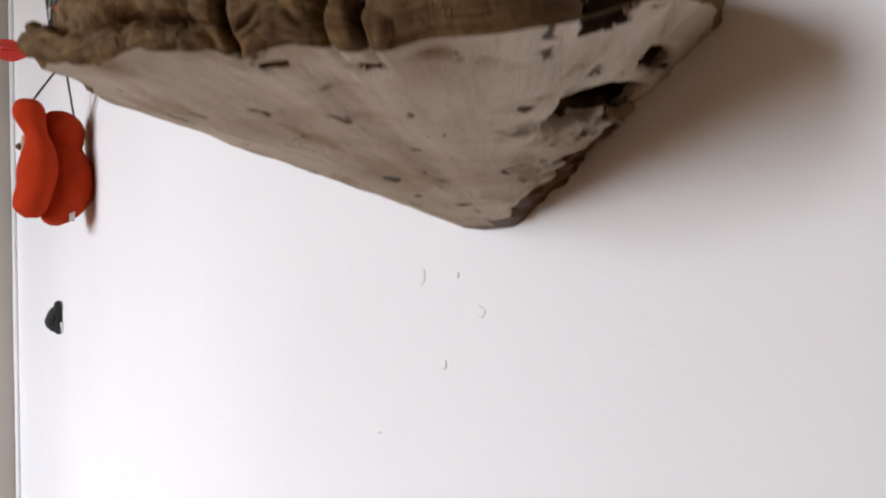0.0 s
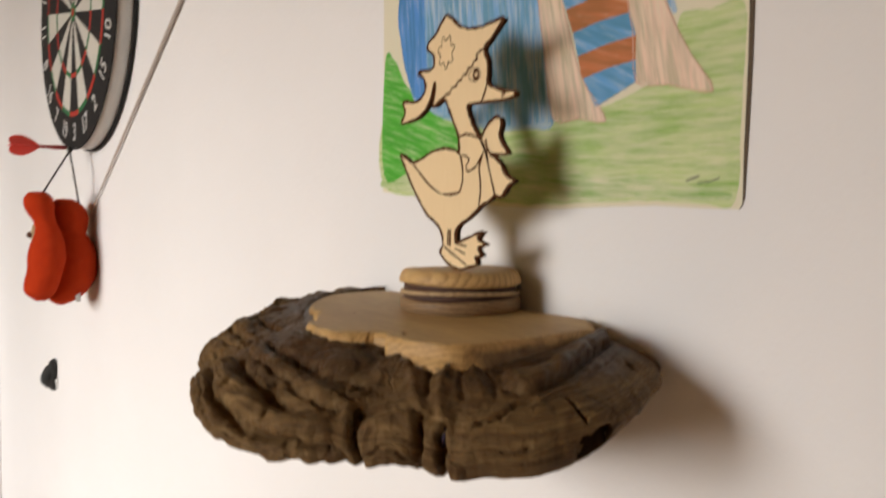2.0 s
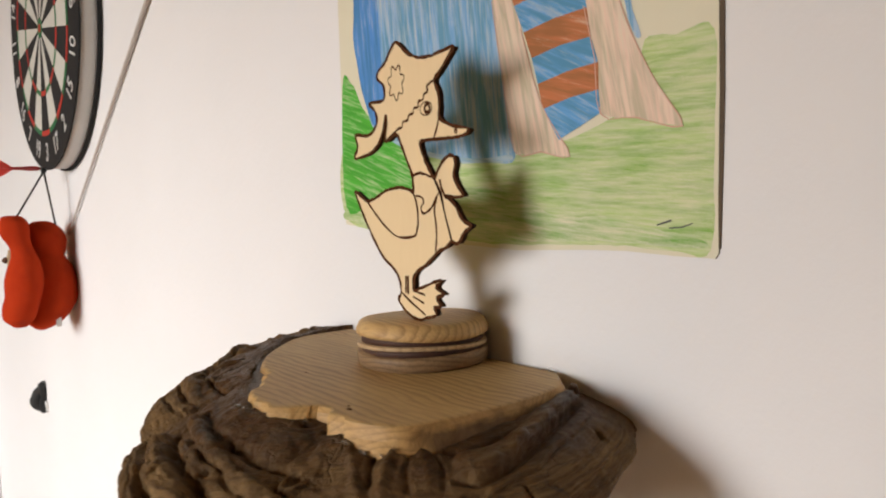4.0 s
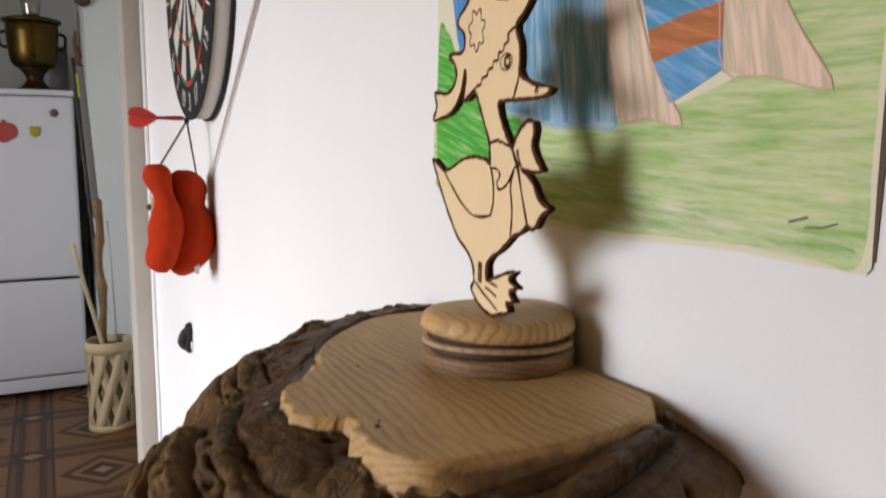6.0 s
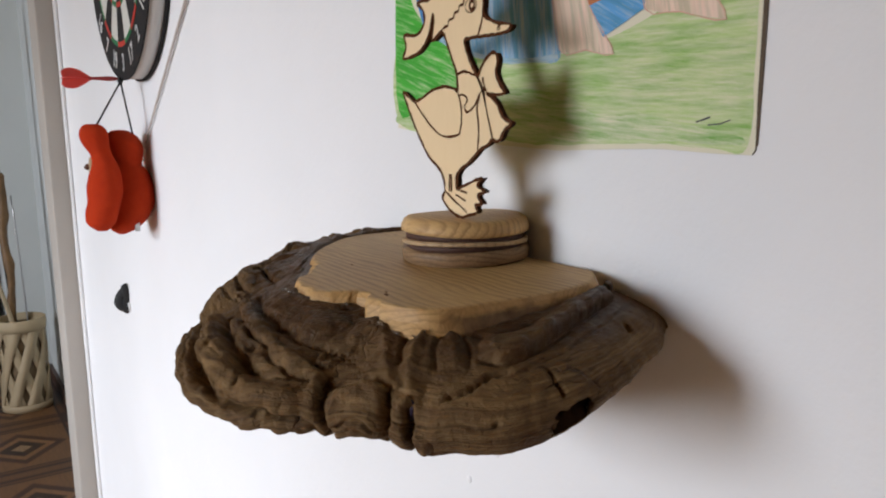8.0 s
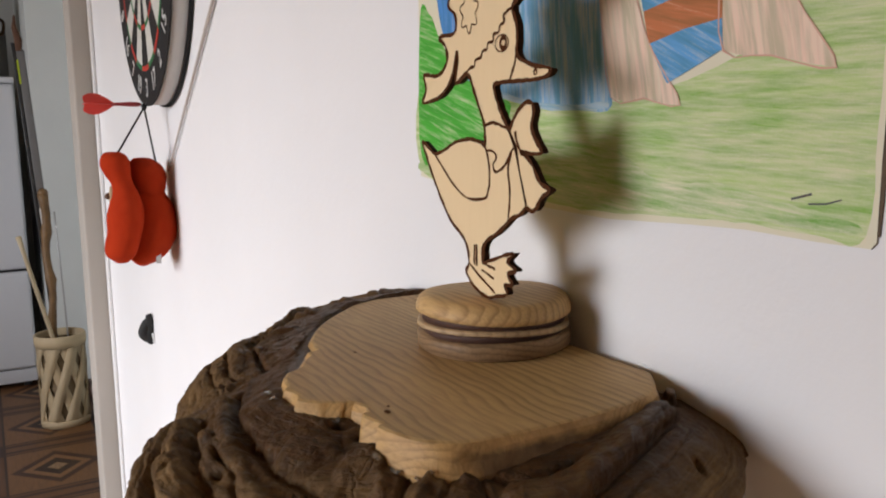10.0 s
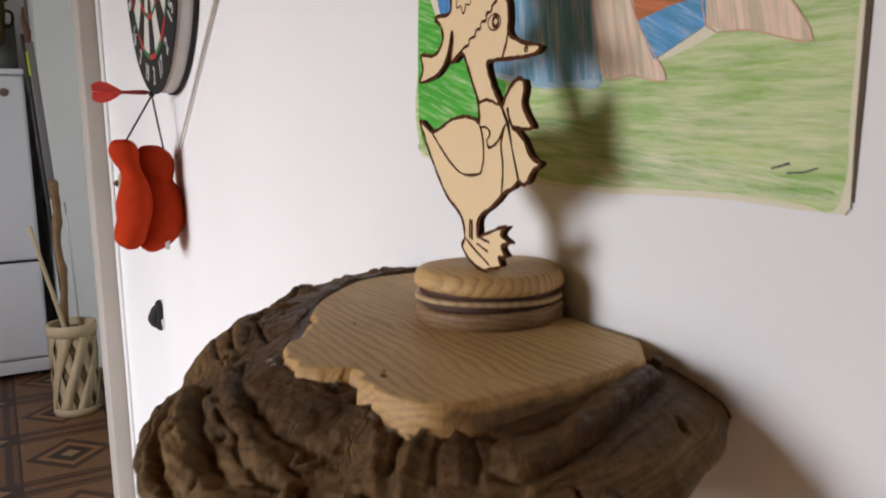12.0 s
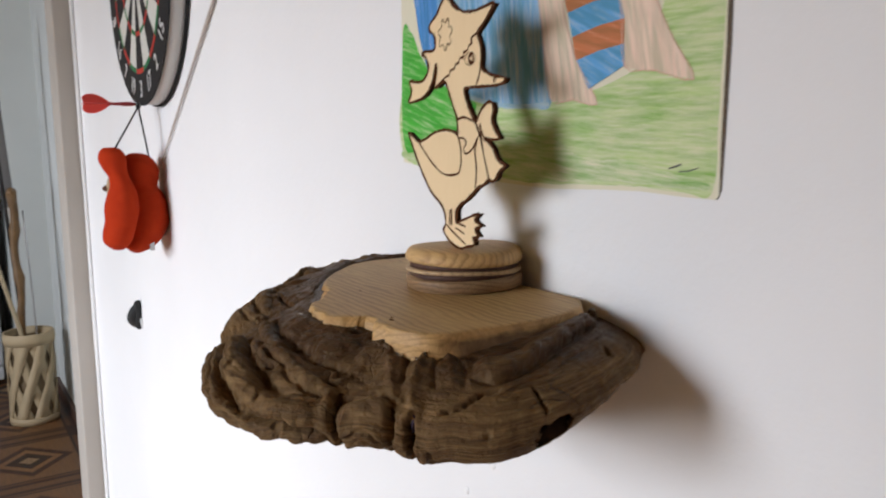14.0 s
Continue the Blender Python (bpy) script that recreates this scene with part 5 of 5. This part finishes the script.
def magnet(label, at, size, mat, lumps):
    ob = thing("fridge_magnet", label, "fridge magnet", at, "magnets on the fridge")
    bm = bmesh.new()
    for y, z, r in lumps:
        m = Matrix.Translation((0.004, y * size, z * size)) @ Matrix.Diagonal((0.006, r * size, r * size, 1))
        bmesh.ops.create_uvsphere(bm, u_segments=16, v_segments=10, radius=1, matrix=m)
    part("body", bm, mat, ob)
    return ob


magnet("red apple-shaped magnet on the white fridge door", (-4.2, -0.375, 1.335), 0.055, speckled("red_magnet", (0.42, 0.05, 0.045), (0.5, 0.1, 0.09), 30, 0.3), [(-.35, 0, .8), (.4, 0, .75), (0, -.3, .7), (.05, .85, .2)])
magnet("small yellow magnet on the white fridge door", (-4.2, -0.240, 1.332), 0.026, speckled("yellow_magnet", (0.5, 0.36, 0.03), (0.42, 0.3, 0.03), 40, 0.4), [(0, 0, .9), (.5, .6, .45), (-.4, .7, .4)])
magnet("small dark brown round magnet on the fridge door", (-4.2, -0.151, 1.427), 0.02, speckled("brown_magnet", (0.10, 0.06, 0.05), (0.2, 0.13, 0.11), 60, 0.4), [(0, 0, 1), (.3, .2, .7)])

# brass samovar on the fridge
BRASS = speckled("aged_brass", (0.17, 0.11, 0.024), (0.035, 0.022, 0.009), 14, 0.36, 0.15, metal=0.95)
BRONZE = speckled("dark_bronze", (0.035, 0.02, 0.011), (0.075, 0.042, 0.02), 30, 0.45, metal=0.8)
NICKEL = speckled("nickel", (0.55, 0.52, 0.46), (0.4, 0.37, 0.32), 30, 0.25, metal=0.9)
samovar = thing("samovar", "old brass samovar with dark base standing on the fridge", "samovar", (-4.42, -0.226, 1.540))
part("base", lathe([(.085, 0), (.085, .012), (.060, .030), (.038, .060), (.044, .085), (.066, .112), (.070, .122)], 40), BRONZE, samovar, "dark bronze foot")
urn = part("body", lathe([(.060, .116), (.088, .126), (.106, .150), (.115, .205), (.121, .290), (.122, .330), (.114, .346)], 48), BRASS, samovar)
part("collar", lathe([(.112, .340), (.136, .346), (.138, .360), (.10, .370), (.050, .378)], 48), BRASS, samovar, "brass collar")
part("crown", lathe([(.040, .372), (.040, .398), (.046, .430), (.048, .458), (.038, .466)], 32), NICKEL, samovar, "pale metal crown")
part("tap", tube([(.105, 0, .165), (.135, 0, .165), (.16, 0, .160), (.168, 0, .140)], [.012, .011, .01, .009], 12), BRONZE, urn, "bronze tap")
for _s in (-1, 1):
    part("handle", tube(curve_through([(0, _s * .112, .22), (0, _s * .145, .23), (0, _s * .15, .285), (0, _s * .118, .30)], 5), [.008] * 16, 10), BRONZE, urn, "dark side handle")

GREYBOX = speckled("grey_carton", (0.20, 0.20, 0.19), (0.25, 0.25, 0.235), 8, 0.8)
carton = tagged(new("carton", link_mesh("carton", box(-4.75, -4.60, -0.155, -0.062, 1.541, 1.80, 0.004), GREYBOX)), "plain grey carton standing on the fridge", "carton")
BOTTLE = speckled("dark_glass", (0.015, 0.012, 0.012), (0.03, 0.025, 0.02), 30, 0.2)
bottle = tagged(new("bottle", link_mesh("bottle", lathe([(.034, 0), (.036, .01), (.036, .15), (.03, .18), (.014, .21), (.014, .26), (.016, .27)], 28, m=Matrix.Translation((-4.45, -0.425, 1.541))), BOTTLE)), "dark glass bottle standing on the fridge", "bottle")

# dark leather pouch hanging high on the pier
LEATHER = speckled("dark_leather", (0.05, 0.025, 0.018), (0.09, 0.045, 0.03), 40, 0.6, 0.4)
pouch = thing("hanging_pouch", "dark brown leather pouch hanging on the wall pier", "pouch", (-3.985, 0.015, 2.15))
part("bag", rings([[Vector((0.022 * k * math.cos(a), 0.045 * k * math.sin(a) - 0.02, z)) for a in (math.tau * i / 20 for i in range(20))] for k, z in ((.25, .02), (.6, 0), (.8, -.06), (1.0, -.13), (1.0, -.18), (.7, -.22), (.2, -.235))]), LEATHER, pouch)
part("strap", tube([(-.013, -.02, .10), (-.006, -.02, .06), (0, -.02, .015)], .004, 8), LEATHER, pouch, "thin leather strap")

# birch basket with lattice sides
BIRCH = speckled("pale_birch", (0.58, 0.46, 0.29), (0.47, 0.36, 0.21), 22, 0.6, 0.3)
BIRCH_IN = speckled("basket_lining", (0.2, 0.14, 0.08), (0.26, 0.19, 0.11), 20, 0.8)
basket = thing("basket", "tall pale birch basket with lattice sides standing on the floor", "basket", (-3.56, 0.010, 0))
BR, BH = 0.098, 0.405
part("rim_band", lathe([(BR - .008, BH - .052), (BR + .003, BH - .052), (BR + .006, BH - .03), (BR + .005, BH - .004), (BR, BH), (BR - .006, BH - .004), (BR - .008, BH - .052)], 48, caps=(False, False)), BIRCH, basket, "plain upper band")
part("foot_band", lathe([(BR - .008, 0), (BR + .002, 0), (BR + .003, .03), (BR - .006, .032), (BR - .008, 0)], 48, caps=(False, False)), BIRCH, basket, "plain lower band")
part("bottom", lathe([(BR - .008, .004), (BR - .008, .012)], 40), BIRCH_IN, basket)


part("lining", lathe([(BR - .013, .012), (BR - .013, BH - .03)], 40, caps=(False, False)), BIRCH_IN, basket, "dark inner lining")


def slat(side, k):
    """One lattice strip that winds a quarter turn up the side."""
    loops, n = [], 18
    for i in range(n + 1):
        t = i / n
        a = side * math.tau * 0.19 * t
        z = 0.022 + t * (BH - 0.065)
        w = 0.0200 + 0.005 * abs(2 * t - 1)
        r = BR - (0.002 if side > 0 else 0.0055) + 0.0012 * math.sin(t * math.tau * 3)
        d = w / BR
        loops.append([Vector((q * math.cos(a + e), q * math.sin(a + e), z)) for q, e in ((r + .003, -d), (r + .003, d), (r - .001, d), (r - .001, -d))])
    return rings(loops)


for _side in (1, -1):
    _me = link_mesh("slat", slat(_side, 0), BIRCH)
    for _k in range(8):
        _ob = part("slat", _me, None, basket)
        _ob.rotation_euler = (0, 0, math.tau * _k / 8 + (0.1 if _side > 0 else 0.45))

# what stands in the basket
GREY_BOARD = speckled("grey_plastic", (0.11, 0.105, 0.10), (0.16, 0.155, 0.15), 14, 0.45)
BLACK_EDGE = speckled("black_plastic", (0.012, 0.012, 0.013), (0.025, 0.025, 0.025), 30, 0.4)
LIME = speckled("lime_mark", (0.5, 0.6, 0.02), (0.42, 0.52, 0.02), 40, 0.5)
STICK = speckled("pale_stick", (0.56, 0.46, 0.3), (0.46, 0.36, 0.22), 18, 0.6, 0.3)
CANE = speckled("gnarled_wood", (0.022, 0.010, 0.005), (0.36, 0.20, 0.075), 13, 0.5, 0.6, 0.003)
CHALK = speckled("off_white_plastic", (0.6, 0.58, 0.54), (0.52, 0.5, 0.46), 20, 0.5)


def leaning(low, high):
    """Axes whose z runs from low to high, and the length."""
    d = Vector(high) - Vector(low)
    return Matrix.Translation(low) @ d.to_track_quat("Z", "Y").to_matrix().to_4x4(), d.length


def placed(name, label, category, low, high):
    m, length = leaning(low, high)
    ob = thing(name, label, category)
    ob.matrix_world = m
    return ob, length


case, _L = placed("rod_case", "long dark grey flat case with lime mark standing in the basket", "rod case", (-3.60, 0.035, 0.014), (-3.62, -0.055, 1.66))
part("shell", box(-.006, .006, -.011, .020, 0.93, _L - .05, .003), GREY_BOARD, case, "dark grey flat shell")
part("spine", box(-.008, .008, -.026, -.0105, 0.0, _L - .02, .003), BLACK_EDGE, case, "black spine")
part("grip", box(-.008, .008, -.010, .012, 0.84, 0.935, .003), CHALK, case, "off-white grip")
part("mark", box(.0062, .0078, -.018, -.006, _L - .19, _L - .09, .001), LIME, case, "bright lime mark")
part("tip", tube([(0, 0, _L - .055), (.002, .004, _L - .01), (0, -.006, _L + .04), (.003, .002, _L + .09)], [.012, .016, .010, .005], 10), BROWN_FELT, case, "dark frayed top")
stick, _L = placed("wooden_stick", "pale peeled wooden stick leaning in the basket", "stick", (-3.53, 0.060, 0.014), (-3.47, -0.118, 0.845))
part("shaft", tube([(0.0012 * math.sin(i * 1.3), 0.001 * math.cos(i * 0.9), _L * i / 12) for i in range(13)], [.0095 - .0001 * i for i in range(12)] + [.011], 12), STICK, stick)
cane, _L = placed("walking_cane", "gnarled brown wooden cane standing in the basket", "cane", (-3.585, -0.008, 0.014), (-3.602, -0.008, 1.01))
part("shaft", tube([(0.006 * math.sin(i * 0.8), 0.011 * math.sin(i * 0.55 + 0.6), _L * i / 24) for i in range(25)], [.012 + .008 * max(0.0, math.sin(i * 1.35)) ** 3 + .00025 * i for i in range(25)], 12), CANE, cane)
part("knob", lathe([(.004, -.02), (.019, -.008), (.021, .006), (.014, .018), (.003, .023)], 14, m=Matrix.Translation((0, 0.010, _L))), CANE, cane, "knotted handle")
rod, _L = placed("thin_rod", "thin grey metal rod standing in the basket", "rod", (-3.575, 0.050, 0.014), (-3.60, 0.030, 0.93))
part("bar", tube([(0, 0.004 * math.sin(i / 10 * math.pi), _L * i / 10) for i in range(11)], .0035, 8), WIRE, rod)
